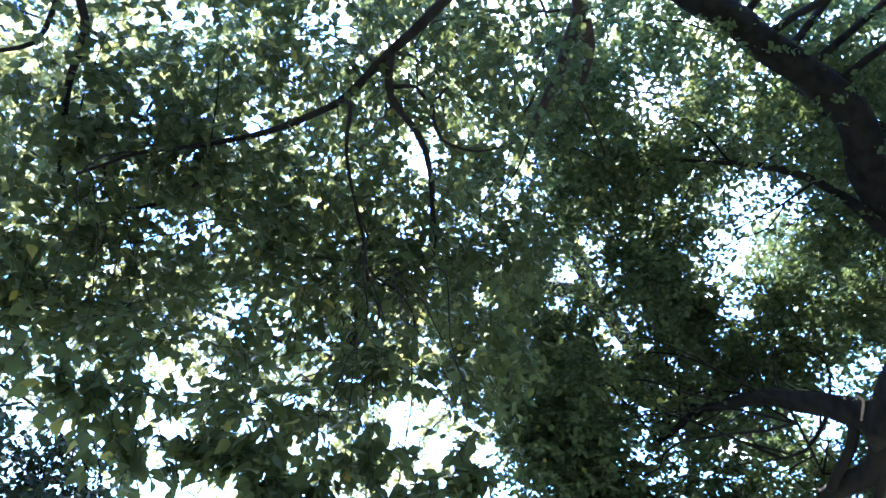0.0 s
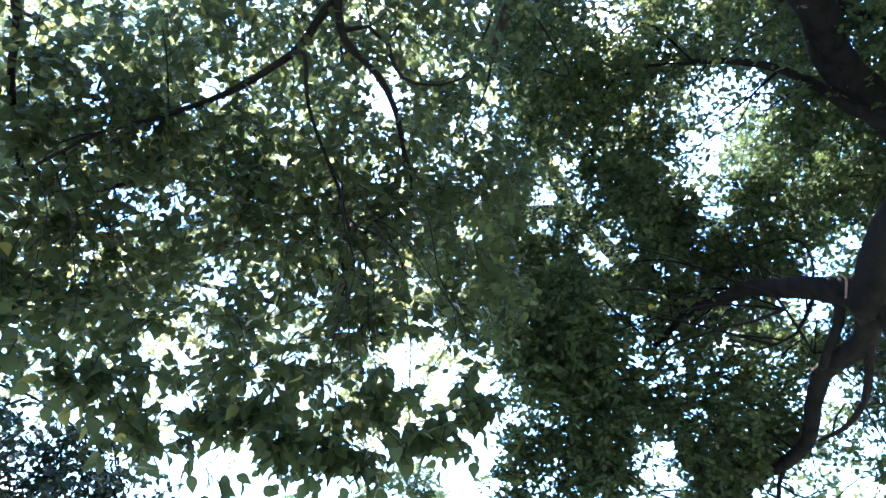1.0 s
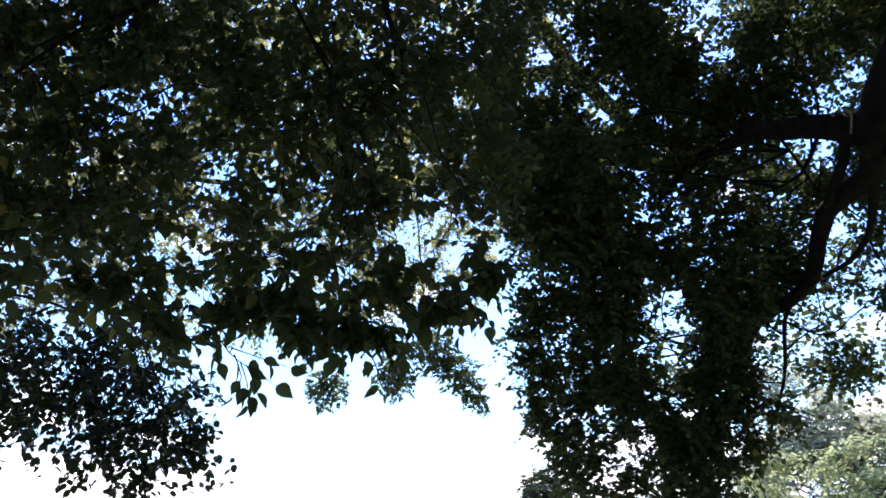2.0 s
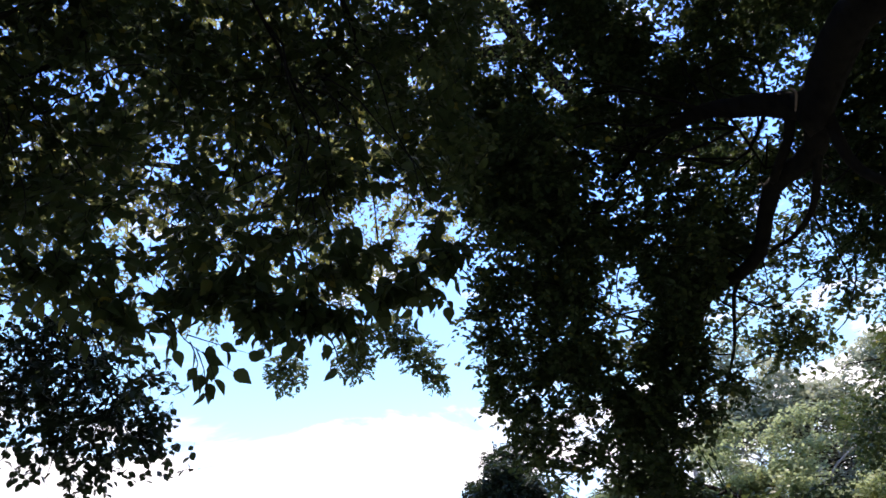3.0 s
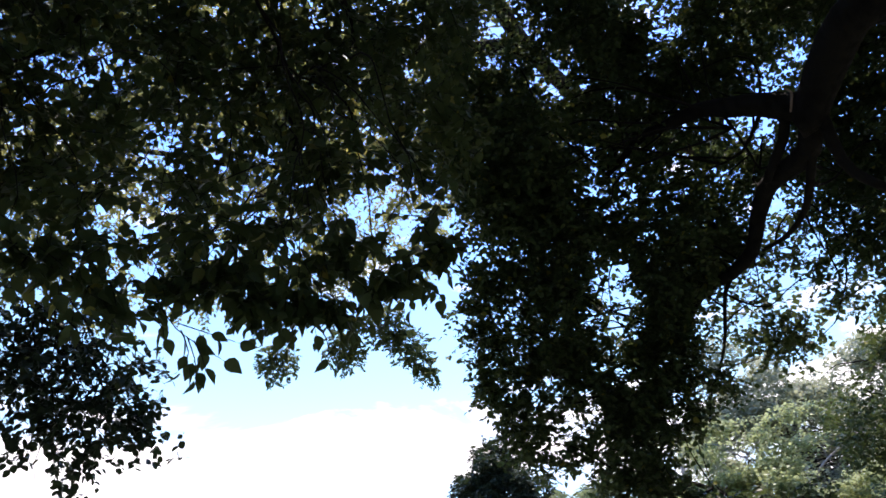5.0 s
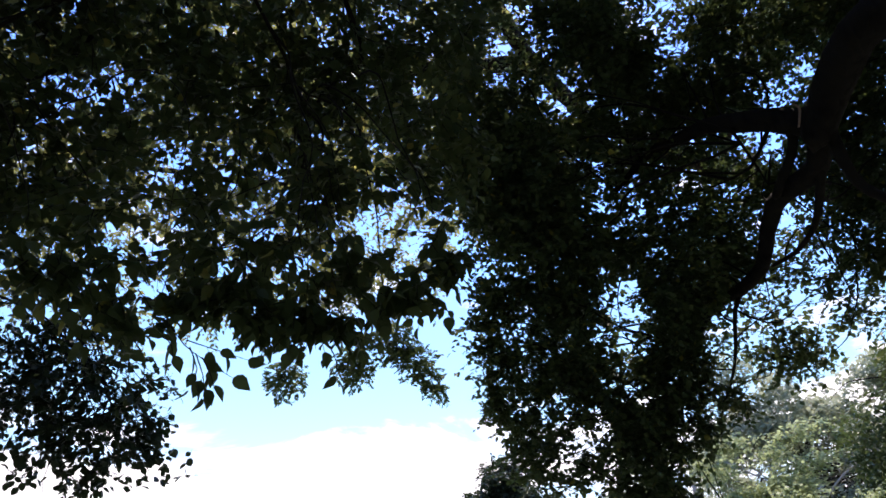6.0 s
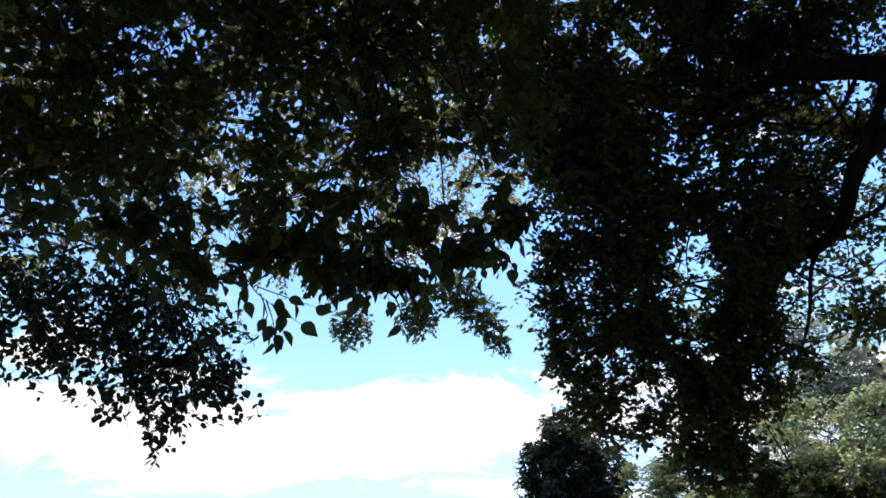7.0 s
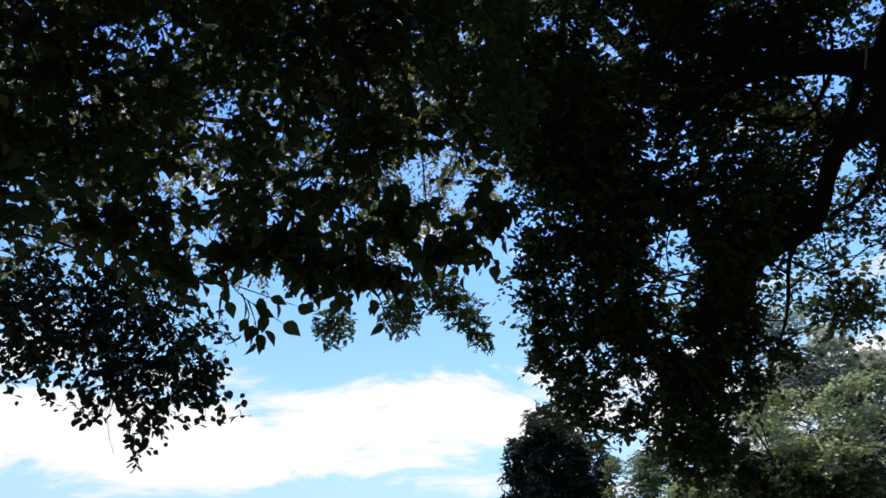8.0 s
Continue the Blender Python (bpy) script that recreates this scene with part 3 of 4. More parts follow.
    mesh_object("branch", *branchlets(top, sk[:2] + sk[4:5], 0.011, each=1), BARK, t)["kind"] = "stuff"
    mesh_object("branch", *branchlets(back, sk[:1] + [trunk[2:]], 0.02), BARK, t)["kind"] = "stuff"


# ---------------------------------------------------------------- big tree with small leaves
COLUMN_UPPER = [
    (1.51, 5.17, 5.23, 0.67), (2.46, 5.08, 5.22, 0.59), (1.13, 5.29, 4.83, 0.43), (2.69, 4.83, 5.73, 0.38),
    (0.97, 5.09, 5.68, 0.47), (0.79, 4.86, 6.43, 0.49), (1.91, 4.93, 5.88, 0.49), (1.24, 4.83, 6.05, 0.29),
    (1.40, 4.72, 6.41, 0.33), (0.57, 4.72, 5.09, 0.28), (0.64, 4.89, 4.84, 0.26), (0.54, 4.93, 5.65, 0.30),
    (1.10, 4.61, 5.12, 0.32), (0.99, 4.79, 4.91, 0.30), (1.24, 4.82, 4.76, 0.30), (0.52, 4.62, 5.99, 0.26),
    (1.73, 4.40, 5.91, 0.30), (1.58, 4.26, 6.10, 0.30), (-0.11, 4.05, 6.31, 0.30), (-0.05, 4.34, 5.77, 0.28),
    (-0.00, 4.48, 5.32, 0.24), (0.02, 3.92, 6.68, 0.26),
]
COLUMN_LOWER = [
    (0.97, 5.59, 4.10, 0.31), (0.96, 5.68, 3.61, 0.28), (1.08, 5.87, 3.28, 0.31), (1.43, 5.41, 4.49, 0.60),
    (1.49, 5.67, 3.91, 0.50), (1.46, 5.84, 3.46, 0.38), (1.19, 6.04, 2.94, 0.24), (1.94, 5.83, 3.39, 0.46),
    (1.95, 5.95, 2.93, 0.46), (2.00, 6.00, 2.58, 0.28), (2.24, 5.92, 3.05, 0.32), (2.43, 5.71, 3.53, 0.36),
    (2.45, 5.65, 3.98, 0.32), (2.43, 5.37, 4.57, 0.53), (3.03, 5.45, 4.55, 0.27), (2.30, 5.97, 2.66, 0.20),
    (0.89, 4.99, 4.62, 0.30), (1.48, 5.46, 4.14, 0.22), (1.65, 5.22, 4.50, 0.20), (2.28, 5.33, 4.07, 0.22),
    (2.60, 5.36, 4.19, 0.24), (1.99, 5.23, 4.50, 0.20), (2.18, 5.28, 4.26, 0.14),
]
COLUMN_FOOT = [
    (2.39, 5.61, 3.19, 0.20), (2.42, 5.67, 2.88, 0.13), (2.11, 5.60, 3.58, 0.22), (1.92, 5.79, 3.17, 0.16),
    (2.40, 5.43, 3.71, 0.22), (2.65, 5.68, 2.19, 0.20), (2.92, 5.56, 2.14, 0.20), (2.22, 5.62, 3.39, 0.20),
    (0.68, 5.29, 4.12, 0.15), (0.67, 5.51, 3.87, 0.14), (0.79, 5.57, 3.69, 0.15), (0.74, 5.75, 3.50, 0.14), (0.83, 5.79, 3.32, 0.15),
    (1.44, 5.96, 3.05, 0.15), (1.37, 6.04, 2.76, 0.13), (1.58, 5.97, 2.84, 0.14), (2.12, 5.88, 2.37, 0.20), (2.41, 5.77, 2.33, 0.20),
    (2.48, 5.76, 2.24, 0.18), (2.77, 5.62, 2.27, 0.20), (3.03, 5.49, 2.20, 0.22), (3.20, 5.38, 2.29, 0.16),
]
CLUMPS_B = [
    (2.29, 4.79, 6.16, 0.61), (2.98, 4.54, 6.33, 0.63), (3.45, 5.69, 3.76, 0.33),
    (4.05, 4.99, 4.38, 0.33), (3.88, 5.35, 3.92, 0.17), (4.23, 4.80, 5.31, 0.53), (1.93, 4.32, 7.03, 0.92),
    (3.03, 3.75, 7.22, 1.12), (3.92, 3.64, 6.71, 1.06), (2.03, 3.41, 7.84, 1.18), (3.29, 2.91, 7.80, 1.21),
    (4.66, 4.31, 5.78, 1.39), (4.54, 3.03, 6.89, 1.70), (4.96, 5.10, 4.26, 1.15), (3.28, 5.25, 5.27, 0.29),
    (2.82, 4.65, 6.16, 0.51), (0.84, 4.34, 7.03, 0.61), (1.24, 3.90, 7.53, 0.75), (0.68, 3.72, 7.73, 0.69),
    (1.05, 3.25, 8.17, 0.88),
]
VEIL_UPPER = [
    (3.23, 5.00, 5.28, 0.22), (4.03, 4.87, 5.05, 0.29), (1.46, 3.91, 7.10, 0.33), (1.92, 4.26, 6.68, 0.27),
    (1.54, 4.48, 6.63, 0.33), (1.02, 4.21, 6.98, 0.38), (2.11, 4.65, 6.10, 0.33), (2.44, 4.69, 5.72, 0.27),
    (2.87, 4.53, 5.78, 0.24), (2.95, 4.34, 6.23, 0.31), (3.17, 4.00, 6.68, 0.29), (2.85, 4.70, 5.94, 0.28),
    (3.22, 4.50, 5.89, 0.28), (3.55, 4.28, 6.01, 0.25), (3.15, 4.62, 5.64, 0.20), (3.96, 4.57, 5.50, 0.29),
    (4.13, 4.29, 5.82, 0.32), (3.85, 4.72, 5.25, 0.20), (3.42, 4.28, 6.27, 0.29), (2.80, 4.45, 6.38, 0.31),
    (3.62, 4.85, 5.20, 0.26), (3.75, 4.70, 5.60, 0.26),
]
VEIL_LOWER = [
    (3.07, 5.30, 4.99, 0.25), (3.65, 5.08, 4.96, 0.22), (3.82, 5.00, 4.67, 0.25), (4.01, 5.05, 4.31, 0.31),
    (3.50, 5.41, 4.34, 0.23), (3.27, 5.67, 4.08, 0.22), (2.92, 5.80, 3.93, 0.20), (3.49, 5.67, 3.75, 0.31),
    (2.89, 5.60, 4.40, 0.25), (2.40, 5.55, 3.45, 0.20), (2.50, 5.63, 2.98, 0.16), (2.66, 5.50, 3.22, 0.20),
    (3.30, 4.90, 4.95, 0.24), (3.00, 5.05, 4.75, 0.22), (3.62, 5.25, 4.65, 0.24), (3.95, 5.05, 4.85, 0.24),
    (3.20, 5.35, 4.45, 0.20), (4.15, 4.75, 4.75, 0.26), (3.75, 5.30, 4.20, 0.20),
]


def big_tree():
    t = tree("big_tree", (5.3, 3.4, -0.1), "large old tree with thick dark arching limbs and dense small leaves")
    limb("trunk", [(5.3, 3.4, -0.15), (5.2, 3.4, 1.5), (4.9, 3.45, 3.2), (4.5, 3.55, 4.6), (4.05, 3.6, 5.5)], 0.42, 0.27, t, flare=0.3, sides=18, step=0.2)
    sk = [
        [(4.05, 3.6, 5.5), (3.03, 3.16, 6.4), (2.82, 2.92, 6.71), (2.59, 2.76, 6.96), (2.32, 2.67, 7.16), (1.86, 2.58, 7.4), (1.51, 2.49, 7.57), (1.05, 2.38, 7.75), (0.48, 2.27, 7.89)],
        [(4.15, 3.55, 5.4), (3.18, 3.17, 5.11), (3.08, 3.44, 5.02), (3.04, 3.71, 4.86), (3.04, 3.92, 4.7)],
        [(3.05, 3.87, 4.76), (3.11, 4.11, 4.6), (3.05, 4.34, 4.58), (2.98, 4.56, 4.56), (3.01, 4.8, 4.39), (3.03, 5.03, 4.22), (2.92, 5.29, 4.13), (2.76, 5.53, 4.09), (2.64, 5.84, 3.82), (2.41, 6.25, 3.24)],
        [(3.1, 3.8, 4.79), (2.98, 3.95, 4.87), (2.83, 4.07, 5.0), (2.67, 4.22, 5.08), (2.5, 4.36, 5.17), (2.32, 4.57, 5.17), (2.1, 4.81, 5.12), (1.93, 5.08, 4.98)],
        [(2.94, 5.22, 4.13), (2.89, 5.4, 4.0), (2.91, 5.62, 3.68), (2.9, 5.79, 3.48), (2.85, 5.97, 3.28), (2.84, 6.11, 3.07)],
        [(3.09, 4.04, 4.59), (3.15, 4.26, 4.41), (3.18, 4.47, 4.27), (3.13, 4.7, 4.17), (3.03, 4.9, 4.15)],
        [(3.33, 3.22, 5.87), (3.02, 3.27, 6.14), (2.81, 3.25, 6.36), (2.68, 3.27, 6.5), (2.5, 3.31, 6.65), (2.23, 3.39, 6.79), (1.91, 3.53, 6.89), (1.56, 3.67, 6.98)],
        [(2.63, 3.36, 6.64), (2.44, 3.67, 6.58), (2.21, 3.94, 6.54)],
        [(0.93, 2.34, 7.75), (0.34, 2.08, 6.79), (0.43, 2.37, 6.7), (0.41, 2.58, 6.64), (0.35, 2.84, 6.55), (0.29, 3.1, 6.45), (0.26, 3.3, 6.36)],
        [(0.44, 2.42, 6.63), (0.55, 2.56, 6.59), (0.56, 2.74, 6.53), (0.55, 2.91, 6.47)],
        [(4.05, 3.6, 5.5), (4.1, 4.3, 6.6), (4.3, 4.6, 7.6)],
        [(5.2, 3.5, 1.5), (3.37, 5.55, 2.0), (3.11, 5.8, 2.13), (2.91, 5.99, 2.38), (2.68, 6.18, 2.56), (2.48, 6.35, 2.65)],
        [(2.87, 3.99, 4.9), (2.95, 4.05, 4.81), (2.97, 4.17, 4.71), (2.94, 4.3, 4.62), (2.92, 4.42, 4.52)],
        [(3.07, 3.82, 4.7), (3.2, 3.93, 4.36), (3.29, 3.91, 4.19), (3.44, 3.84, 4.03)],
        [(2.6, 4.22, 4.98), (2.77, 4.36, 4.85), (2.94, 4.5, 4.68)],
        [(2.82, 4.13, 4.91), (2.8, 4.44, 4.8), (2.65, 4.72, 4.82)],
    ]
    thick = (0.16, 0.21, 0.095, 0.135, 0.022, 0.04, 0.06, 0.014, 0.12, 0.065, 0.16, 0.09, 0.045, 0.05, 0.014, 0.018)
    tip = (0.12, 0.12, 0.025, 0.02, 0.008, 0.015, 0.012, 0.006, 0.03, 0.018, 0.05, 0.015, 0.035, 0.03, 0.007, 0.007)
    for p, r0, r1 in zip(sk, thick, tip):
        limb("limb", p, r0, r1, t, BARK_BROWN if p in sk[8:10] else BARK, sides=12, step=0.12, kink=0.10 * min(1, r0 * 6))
    limb("vine", [(2.82, 3.76, 4.86), (2.86, 3.77, 4.83), (2.87, 3.81, 4.78), (2.88, 3.86, 4.73)], 0.010, 0.007, t, VINE, "pale dry vine stem", sides=6, step=0.04, kink=0.02)
    for p in (
        [(3.66, 5.06, 4.54), (3.73, 5.11, 4.35), (3.80, 5.16, 4.16), (3.82, 5.23, 3.98), (3.74, 5.37, 3.78)],
        [(3.84, 4.96, 4.48), (3.86, 5.06, 4.26), (3.86, 5.21, 3.96), (3.80, 5.34, 3.74), (3.69, 5.47, 3.62)],
        [(1.88, 5.37, 4.52), (1.86, 5.49, 4.31), (1.90, 5.57, 4.12), (1.82, 5.69, 3.91)],
        [(2.02, 5.36, 4.46), (1.95, 5.51, 4.20), (1.96, 5.61, 3.98)],
    ):
        limb("bare_twig", p, 0.011, 0.004, t, sides=5, step=0.06, kink=0.05)
    everything = COLUMN_UPPER + COLUMN_LOWER + COLUMN_FOOT + CLUMPS_B + VEIL_UPPER + VEIL_LOWER
    # over: crown clumps out of view, added to block sun and sky overhead
    over = [(1.6, 1.0, 8.3, 1.2), (3.0, 0.6, 8.2, 1.3), (4.4, 1.2, 7.9, 1.4), (0.3, 0.6, 8.4, 1.1), (2.2, -0.8, 8.4, 1.3), (5.8, 2.6, 7.6, 1.6), (5.6, 4.6, 8.2, 1.6), (4.0, 3.2, 8.8, 1.4), (-1.0, 0.9, 8.1, 1.1), (-2.2, 0.5, 7.7, 1.1)]
    mesh_object("branch", *branchlets(everything, sk, 0.011, each=1), BARK, t)["kind"] = "stuff"
    upper = sprays(COLUMN_UPPER, 880, 15, 0.31, 0.055, 0.22, thin=0.29, lump=0.22)
    low = sprays(COLUMN_LOWER[:7] + COLUMN_LOWER[12:], 1180, 15, 0.31, 0.055, 0.22, thin=0.24, lump=0.22)
    foot = sprays(COLUMN_LOWER[7:12] + COLUMN_FOOT, 1060, 15, 0.29, 0.054, 0.22, thin=0.30, lump=0.16)
    high = sprays(CLUMPS_B, 590, 15, 0.36, 0.056, 0.18, thin=0.31, lump=0.3)
    veil = sprays(VEIL_UPPER + VEIL_LOWER, 800, 14, 0.30, 0.055, 0.2, thin=0.22, lump=0.26)
    P, ax, nr, size, O, D, Lg = (np.concatenate(trio) for trio in zip(upper, low, foot, high, veil))
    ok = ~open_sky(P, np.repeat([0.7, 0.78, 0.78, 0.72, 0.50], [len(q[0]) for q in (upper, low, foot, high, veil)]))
    ok &= rng.random(len(P)) < np.where(P[:, 2] > 6.2, 0.75, 1.0)     # the crown is thinner overhead
    foliage(t, P[ok], ax[ok], nr[ok], size[ok], LEAF_SMALL, [blade_mid(w, 0.06, c) for w, c in ((0.34, 0.05), (0.38, 0.12), (0.42, 0.2))])
    mesh_object("twig", *shoots(O[::2], D[::2], Lg[::2], 0.25, 0.003), BARK, t)["kind"] = "stuff"
    P, ax, nr, size, O, D, Lg = sprays(over, 160, 15, 0.4, 0.09, 0.30)
    mesh_object("foliage", *leaf_mesh(blade_far(0.34, 0.06), P, ax, nr, size), LEAF_SMALL, t)["kind"] = "stuff"
    mesh_object("branch", *branchlets(over, sk[:1] + sk[10:11], 0.03, step=0.3), BARK, t)["kind"] = "stuff"


# ---------------------------------------------------------------- tall tree behind, light through its crown
CLUMPS_C = [
    (-2.12, 13.11, 6.04, 0.42), (0.41, 13.17, 6.33, 0.47), (0.78, 13.30, 5.90, 0.27),
    (-0.85, 13.14, 6.35, 0.45), (-0.08, 13.02, 6.75, 0.50), (-1.38, 11.51, 7.49, 1.14),
    (0.05, 11.44, 7.78, 1.14), (-2.80, 10.70, 7.43, 1.49), (-4.83, 9.98, 7.38, 1.79),
    (-6.43, 8.96, 7.48, 2.19), (-0.86, 9.67, 8.65, 1.72), (1.49, 9.46, 8.83, 1.72), (-2.90, 8.57, 8.70, 2.02),
    (-4.73, 7.56, 8.86, 2.11), (-6.44, 6.64, 8.43, 2.38), (-0.31, 7.35, 9.78, 2.02), (1.73, 6.95, 9.95, 2.02),
    (-2.36, 6.63, 10.05, 2.19), (-4.10, 5.81, 10.00, 2.28), (-5.73, 4.91, 9.60, 2.63),
    (-0.61, 5.46, 11.13, 2.37), (1.59, 5.09, 11.22, 2.37), (-2.59, 4.74, 11.18, 2.37),
]

CLUMPS_SUNLIT = [
    (4.31, 6.05, 9.02, 0.50), (4.90, 6.03, 8.66, 0.59), (4.67, 6.55, 8.35, 0.42), (3.95, 6.46, 8.87, 0.33),
    (4.86, 5.34, 9.21, 0.50), (3.68, 4.62, 10.28, 0.59), (2.58, 4.82, 10.57, 0.50), (3.33, 5.02, 10.20, 0.50),
    (4.24, 4.00, 10.32, 0.59),
]
CLUMPS_GLOW = [(4.24, 6.26, 8.88, 0.42), (4.68, 6.26, 8.60, 0.42), (4.95, 5.91, 8.72, 0.42), (4.63, 6.65, 8.27, 0.42), (5.18, 6.36, 8.15, 0.42), (4.04, 6.06, 9.16, 0.42)]
CLUMPS_SUN_PAINTED = [
    (2.12, 5.39, 8.23, 0.21), (0.33, 5.07, 8.56, 0.15), (2.21, 4.33, 9.18, 0.26), (-0.37, 7.35, 6.78, 0.16),
    (-0.95, 7.83, 5.93, 0.16), (-0.31, 4.64, 5.39, 0.05), (-0.66, 4.51, 9.38, 0.20), (-1.55, 4.21, 9.43, 0.29),
]


def tall_tree():
    t = tree("tall_tree", (9.6, 9.8, -0.1), "tall tree with a wide sunlit yellow-green crown")
    trunk = [(9.6, 9.8, -0.15), (9.5, 9.8, 4.0), (9.2, 9.8, 6.4), (7.4, 9.7, 8.0), (4.2, 9.5, 8.9), (2.3, 8.6, 9.8), (1.0, 7.0, 10.8)]
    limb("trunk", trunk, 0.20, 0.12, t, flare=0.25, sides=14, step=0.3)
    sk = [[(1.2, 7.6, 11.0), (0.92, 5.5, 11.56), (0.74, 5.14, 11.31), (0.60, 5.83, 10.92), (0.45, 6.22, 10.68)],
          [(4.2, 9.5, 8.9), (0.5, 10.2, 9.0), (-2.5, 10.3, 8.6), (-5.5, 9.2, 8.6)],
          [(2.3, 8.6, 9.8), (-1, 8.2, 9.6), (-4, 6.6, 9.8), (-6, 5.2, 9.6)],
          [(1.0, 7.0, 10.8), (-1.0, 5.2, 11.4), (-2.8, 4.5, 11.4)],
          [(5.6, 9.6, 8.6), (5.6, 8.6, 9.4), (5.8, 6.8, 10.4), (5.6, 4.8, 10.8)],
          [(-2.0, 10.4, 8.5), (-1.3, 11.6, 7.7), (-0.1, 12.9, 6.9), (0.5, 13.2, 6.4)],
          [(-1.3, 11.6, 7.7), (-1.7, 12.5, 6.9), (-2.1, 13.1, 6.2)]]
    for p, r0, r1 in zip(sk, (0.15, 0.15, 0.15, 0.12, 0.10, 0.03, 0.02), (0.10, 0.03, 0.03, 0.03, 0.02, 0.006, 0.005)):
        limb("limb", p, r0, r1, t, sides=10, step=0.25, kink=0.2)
    mesh_object("branch", *branchlets(CLUMPS_C[5:] + CLUMPS_SUNLIT + CLUMPS_GLOW + CLUMPS_SUN_PAINTED, sk, 0.022, step=0.3), BARK, t)["kind"] = "stuff"
    # sunlit foliage towards +x, and a few sprays with sun glow painted as yellow leaf
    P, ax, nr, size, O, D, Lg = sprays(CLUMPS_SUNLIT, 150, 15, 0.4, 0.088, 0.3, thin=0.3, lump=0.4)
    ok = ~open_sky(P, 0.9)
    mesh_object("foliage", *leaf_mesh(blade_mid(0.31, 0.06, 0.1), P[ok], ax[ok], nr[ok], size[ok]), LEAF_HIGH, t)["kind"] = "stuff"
    P, ax, nr, size, O, D, Lg = sprays(CLUMPS_SUN_PAINTED, 420, 12, 0.25, 0.08, 0.4)
    tagged(mesh_object("foliage", *leaf_mesh(blade_mid(0.31, 0.06, 0.1), P, ax, nr, size), LEAF_SUN_PAINTED, t), "yellow-green leaves, sun shining through put into their colour", kind="stuff")
    # lighter leaf than the rest of this crown, standing in for stronger sun
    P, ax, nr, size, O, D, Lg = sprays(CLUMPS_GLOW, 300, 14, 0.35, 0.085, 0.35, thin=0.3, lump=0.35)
    tagged(mesh_object("foliage", *leaf_mesh(blade_mid(0.31, 0.06, 0.1), P, ax, nr, size), LEAF_FRESH, t), "lighter green leaves, brightness of the sunlit patch put into their colour", kind="stuff")
    # two sprays of foliage hang low from the far side of the crown
    P, ax, nr, size, O, D, Lg = sprays(CLUMPS_C[:5], 620, 15, 0.22, 0.075, 0.3)
    mesh_object("foliage", *leaf_mesh(blade_plain(0.28, 0.06, 0.1), P, ax, nr, size), LEAF_SMALL, t)["kind"] = "stuff"
    thin = sprays(CLUMPS_C[7:10], 150, 15, 0.45, 0.088, 0.3, thin=0.34, lump=0.4)
    low = sprays(CLUMPS_C[5:7] + CLUMPS_C[10:15], 225, 15, 0.45, 0.088, 0.3, thin=0.28, lump=0.4)
    high = sprays(CLUMPS_C[15:], 78, 15, 0.5, 0.09, 0.3, thin=0.40, lump=0.5)
    P, ax, nr, size, O, D, Lg = (np.concatenate(trio) for trio in zip(low, thin, high))
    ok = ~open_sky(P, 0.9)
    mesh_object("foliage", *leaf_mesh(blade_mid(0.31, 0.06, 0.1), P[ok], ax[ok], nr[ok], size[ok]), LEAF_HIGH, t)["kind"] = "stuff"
    return t


# ---------------------------------------------------------------- drooping tree at the edge of the clearing
CLUMPS_D = [
    (-2.95, 5.67, 3.26, 0.45), (-2.60, 5.68, 3.39, 0.39), (-2.18, 5.82, 3.14, 0.36), (-2.85, 5.78, 3.76, 0.46),
    (-2.46, 5.85, 3.02, 0.36), (-2.05, 5.76, 3.49, 0.28), (-2.78, 5.81, 3.05, 0.23), (-3.62, 5.65, 3.60, 0.61),
    (-3.81, 5.61, 4.02, 0.69), (-4.27, 5.65, 3.75, 0.88), (-2.39, 5.91, 2.86, 0.18), (-3.38, 5.87, 3.37, 0.26),
    (-2.62, 5.83, 3.92, 0.35), (-2.05, 5.86, 3.14, 0.26), (-2.30, 5.73, 3.63, 0.34), (-3.24, 5.60, 3.70, 0.46),
    (-3.16, 5.76, 4.01, 0.33), (-2.53, 5.88, 2.61, 0.15), (-1.87, 5.96, 2.92, 0.20), (-2.18, 5.88, 3.27, 0.26),
    (-3.23, 5.48, 3.32, 0.26), (-3.01, 5.73, 3.62, 0.33),
]
CLUMPS_LOW = [
    (-2.78, 5.71, 2.96, 0.20), (-2.51, 5.86, 2.88, 0.18), (-2.23, 5.95, 2.96, 0.20), (-2.02, 6.00, 3.08, 0.17),
    (-2.89, 5.59, 3.22, 0.24), (-2.31, 5.85, 3.25, 0.24), (-2.61, 5.74, 3.18, 0.22), (-2.08, 5.89, 3.40, 0.20),
]


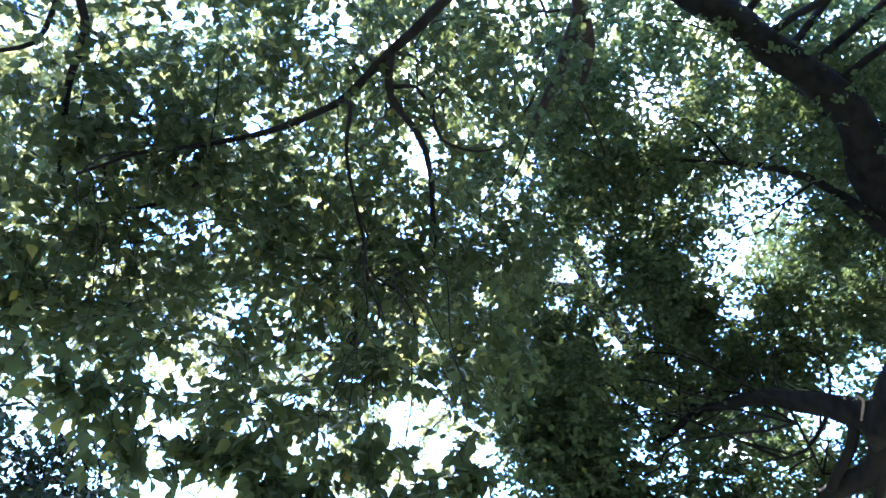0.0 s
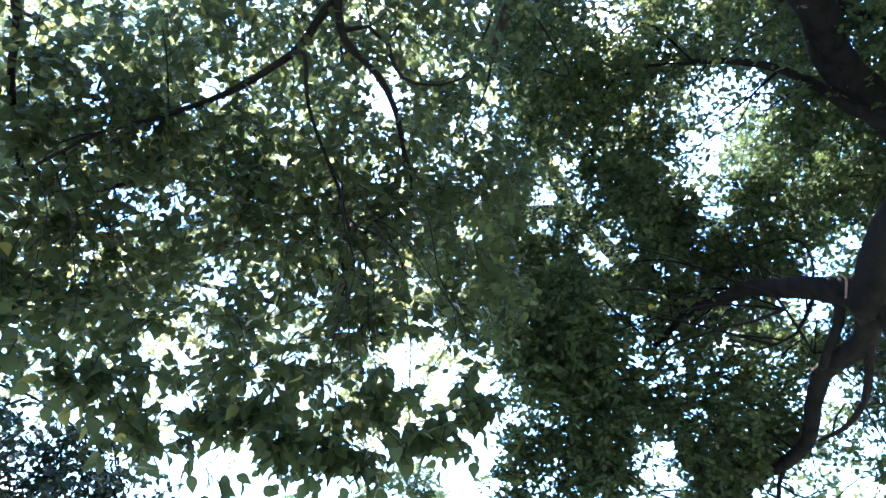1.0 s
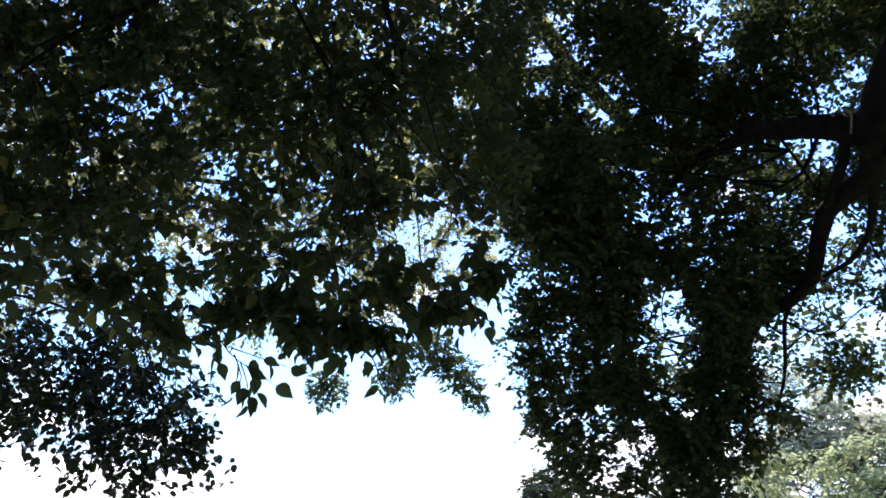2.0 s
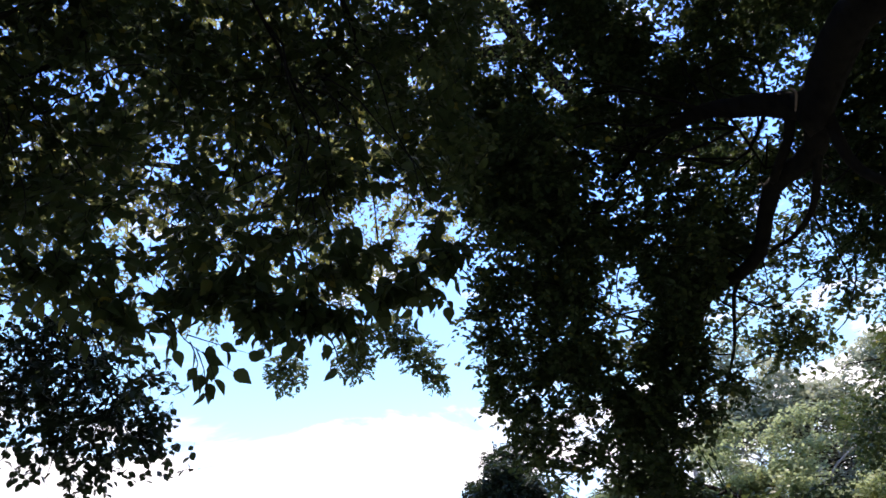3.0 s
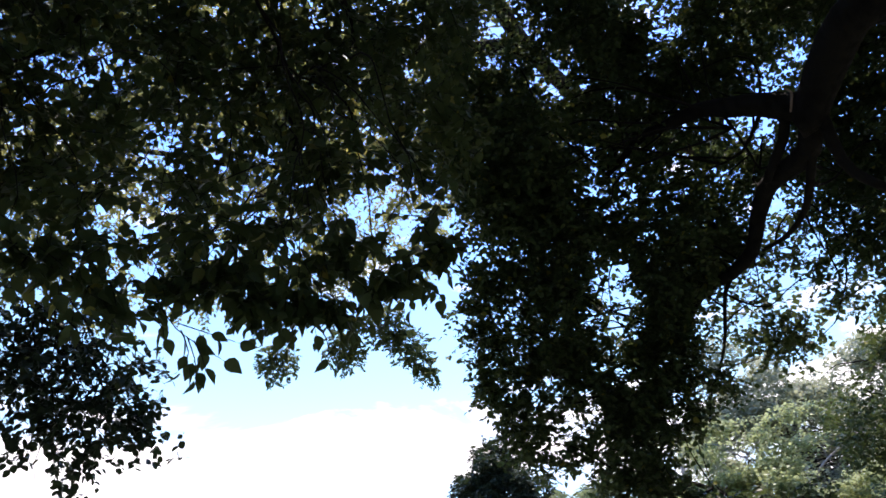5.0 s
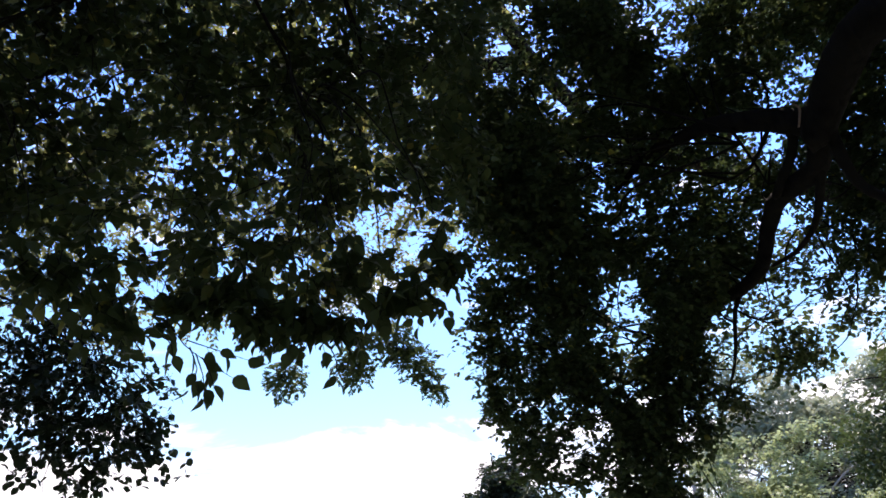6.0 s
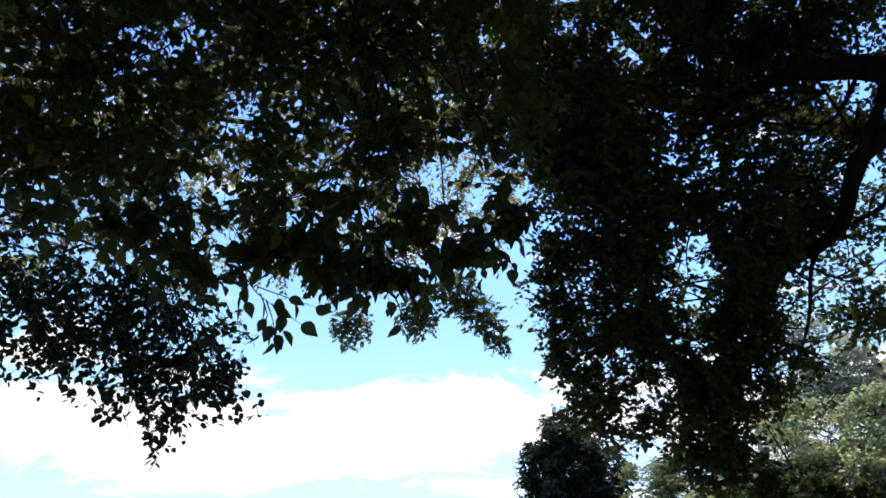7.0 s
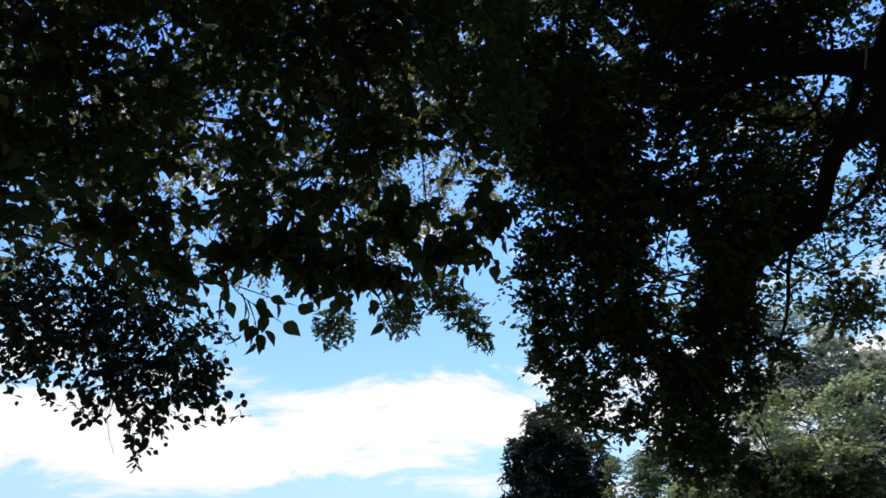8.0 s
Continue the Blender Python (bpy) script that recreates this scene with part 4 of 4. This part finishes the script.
def drooping_tree():
    t = tree("drooping_tree", (-6.2, 4.6, -0.1), "slender tree with drooping twigs of small dark leaves")
    trunk = [(-6.2, 4.6, -0.15), (-6.1, 4.7, 1.6), (-5.8, 4.9, 3.2), (-5.3, 5.1, 4.8), (-5.0, 5.2, 6.2)]
    limb("trunk", trunk, 0.16, 0.06, t, flare=0.1, sides=12, step=0.2)
    sk = [[(-5.8, 4.9, 3.2), (-4.6, 5.4, 4.3), (-3.4, 5.7, 4.3), (-2.6, 5.8, 3.8), (-2.25, 5.9, 3.3)],
          [(-5.6, 5.0, 3.8), (-4.3, 5.5, 4.6), (-3.3, 5.7, 4.4), (-2.4, 5.85, 4.0)]]
    for p in sk:
        limb("limb", p, 0.026, 0.006, t, sides=9, step=0.12, kink=0.14)
    mesh_object("branch", *branchlets(CLUMPS_D + CLUMPS_LOW, sk, 0.010), BARK, t)["kind"] = "stuff"
    P, ax, nr, size, O, D, Lg = sprays(CLUMPS_D + CLUMPS_LOW, 370, 5, 0.20, 0.066, 0.45, thin=0.26, lump=0.14)
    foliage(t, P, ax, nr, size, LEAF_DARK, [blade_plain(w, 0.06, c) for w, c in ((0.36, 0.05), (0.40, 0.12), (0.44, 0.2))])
    mesh_object("twig", *shoots(O, D, Lg, 0.25, 0.002), BARK, t)["kind"] = "stuff"


# ---------------------------------------------------------------- trees across the open ground
def crown_clumps(c, rad, n, r, floor=-1.0):
    """Round clumps over the outside of an egg-shaped crown."""
    out = []
    while len(out) < n:
        d = unit(rng.normal(size=3))
        if d[2] > floor:
            q = np.array(c) + d * np.array(rad) * rng.uniform(0.72, 1.0)
            out.append((*q, r * rng.uniform(0.7, 1.3)))
    return out


def far_tree(name, base, label, trunk_h, c, rad, n, r, material, leaf, per, k=9, r_trunk=0.2, wood=BARK, thin=0.2, flat=0.7, droop=0.2, lobes=()):
    t = tree(name, (*base, -0.1), label)
    trunk = [(*base, -0.15), (base[0] + 0.1, base[1], trunk_h * 0.6), (c[0], c[1], c[2]), (c[0], c[1], c[2] + rad[2] * 0.8)]
    limb("trunk", trunk, r_trunk, 0.04, t, wood, flare=r_trunk * 0.6, step=0.3)
    cl = crown_clumps(c, rad, n, r)
    for c2, rad2, n2 in lobes:
        cl += crown_clumps(c2, rad2, n2, r * 0.8)
    mesh_object("branch", *branchlets(cl[: n // 2], [trunk[1:]], r_trunk * 0.13, step=0.5), wood, t)["kind"] = "stuff"
    P, ax, nr, size, O, D, Lg = sprays(cl, per, k, r * 0.9, leaf, droop, thin=thin, lump=r * 1.2, flat=flat)
    nr = nr * 0.9 + unit(P - np.array(c)) * 0.5        # leaves of a free-standing crown face up and outwards
    nr = unit(nr - ax * (nr * ax).sum(-1, keepdims=True))
    mesh_object("foliage", *leaf_mesh(blade_far(0.36, 0.06), P, ax, nr, size), material, t)["kind"] = "stuff"
    return t


def bare_tree(base, label, h, n):
    t = tree("bare_tree", (*base, -0.1), label)
    limb("trunk", [(*base, -0.15), (base[0], base[1], h * 0.3), (base[0] + 0.2, base[1], h * 0.6)], 0.18, 0.07, t, BARK_GREY, flare=0.1, step=0.4)
    out = []
    for _ in range(n):
        a = rng.uniform(0, 6.283)
        z0 = h * rng.uniform(0.25, 0.6)
        p0 = np.array([base[0] + 0.1, base[1], z0])
        e = p0 + np.array([math.cos(a) * h * 0.28, math.sin(a) * h * 0.28, h * rng.uniform(0.15, 0.42)])
        mid = (p0 + e) / 2 + rng.normal(size=3) * 0.3
        out.append(tube([p0, mid, e], 0.05, 0.012, sides=5, step=0.3, kink=0.2))
        c = spline([p0, mid, e], 0.2)
        for _ in range(26):
            s = c[rng.integers(len(c) // 3, len(c))]
            d = unit(rng.normal(size=3) + [0, 0, 0.8]) * rng.uniform(0.5, 1.5)
            out.append(tube([s, s + d * 0.5 + rng.normal(size=3) * 0.08, s + d], 0.012, 0.004, sides=3, step=0.3, kink=0.1))
    mesh_object("branch", *joined(out), BARK_GREY, t)["kind"] = "stuff"


overhanging_tree()
big_tree()
tall_tree()
drooping_tree()
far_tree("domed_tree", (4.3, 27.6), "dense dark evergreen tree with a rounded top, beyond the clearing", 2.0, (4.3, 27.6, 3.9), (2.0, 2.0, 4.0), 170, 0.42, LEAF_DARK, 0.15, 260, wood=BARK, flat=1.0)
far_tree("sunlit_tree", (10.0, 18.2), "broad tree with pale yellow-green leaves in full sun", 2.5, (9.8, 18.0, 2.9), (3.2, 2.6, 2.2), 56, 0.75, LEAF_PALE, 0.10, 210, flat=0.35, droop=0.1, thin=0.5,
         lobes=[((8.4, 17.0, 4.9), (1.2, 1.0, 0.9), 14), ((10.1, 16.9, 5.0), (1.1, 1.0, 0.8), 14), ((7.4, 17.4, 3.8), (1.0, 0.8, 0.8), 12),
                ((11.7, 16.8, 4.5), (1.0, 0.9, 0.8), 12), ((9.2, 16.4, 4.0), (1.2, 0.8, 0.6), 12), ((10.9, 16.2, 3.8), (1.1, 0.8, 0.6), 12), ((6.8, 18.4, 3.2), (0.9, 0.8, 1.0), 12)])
far_tree("green_tree", (9.8, 12.5), "mid-green leafy tree at the edge of the clearing", 2.5, (9.8, 12.3, 4.0), (1.5, 1.6, 2.3), 70, 0.55, LEAF_SMALL, 0.095, 200)
far_tree("pale_tree", (7.4, 24.5), "small fresh green tree behind the sunlit one", 2.0, (7.6, 24.3, 3.8), (2.2, 1.7, 2.2), 70, 0.5, LEAF_FRESH, 0.12, 170)
far_tree("grey_green_tree", (14.2, 24.9), "tall grey-green tree far across the clearing", 4.0, (14.2, 24.6, 5.6), (4.4, 2.6, 3.4), 150, 0.8, LEAF_GREY, 0.18, 72, thin=0.4,
         lobes=[((11.7, 23.6, 9.2), (0.9, 0.9, 1.3), 24), ((12.9, 22.8, 8.1), (1.2, 1.0, 1.1), 24), ((16.4, 22.2, 8.4), (1.5, 1.0, 1.5), 30)])
bare_tree((12.6, 21.6), "grey tree with bare thin twigs", 9.0, 6)


CABLES = (18.1, 19.45, 19.7, 19.95)       # heights on the posts


def power_line():
    """Cables strung between two posts beyond the clearing."""
    t = tagged(new("power_line"), "thin black overhead cables between two posts beyond the trees", "power line")
    t.location = (16.5, 40.0, 0.0)
    a, b = np.array([16.5, 40.0]), np.array([52.0, 19.0])
    for p in (a, b):
        limb("post", [(*p, -0.2), (*p, 10.0), (*p, 20.3)], 0.17, 0.11, t, BARK_GREY, sides=12, step=1.0, rough=0.02)
    for z in CABLES:
        m = (a + b) / 2
        limb("cable", [(*a, z), (*(a * 0.75 + b * 0.25), z - 0.35), (*m, z - 0.46), (*(a * 0.25 + b * 0.75), z - 0.35), (*b, z)], 0.018, 0.018, t, CABLE, sides=6, step=0.8, rough=0.0)


power_line()

# unseen trees added beside and behind the camera to keep light off the leaves
grove = far_tree("grove_tree", (-4.5, -8.5), "tall broad unseen tree with dark green leaves, added to shade the clearing", 5.0, (-4.3, -8.3, 8.0), (5.5, 5.5, 4.2), 60, 1.9, LEAF_HIGH, 0.42, 9, r_trunk=0.34)
grove["group"] = "trees of the grove"
for x, y, turn in ((9.5, -7.0, 215), (-11.5, -1.0, 95), (3.0, -9.0, 190), (13.0, 0.0, 280), (-13.0, 7.0, 60)):
    copy_thing(grove, pose(x, y, -0.1, 0, 0, turn))
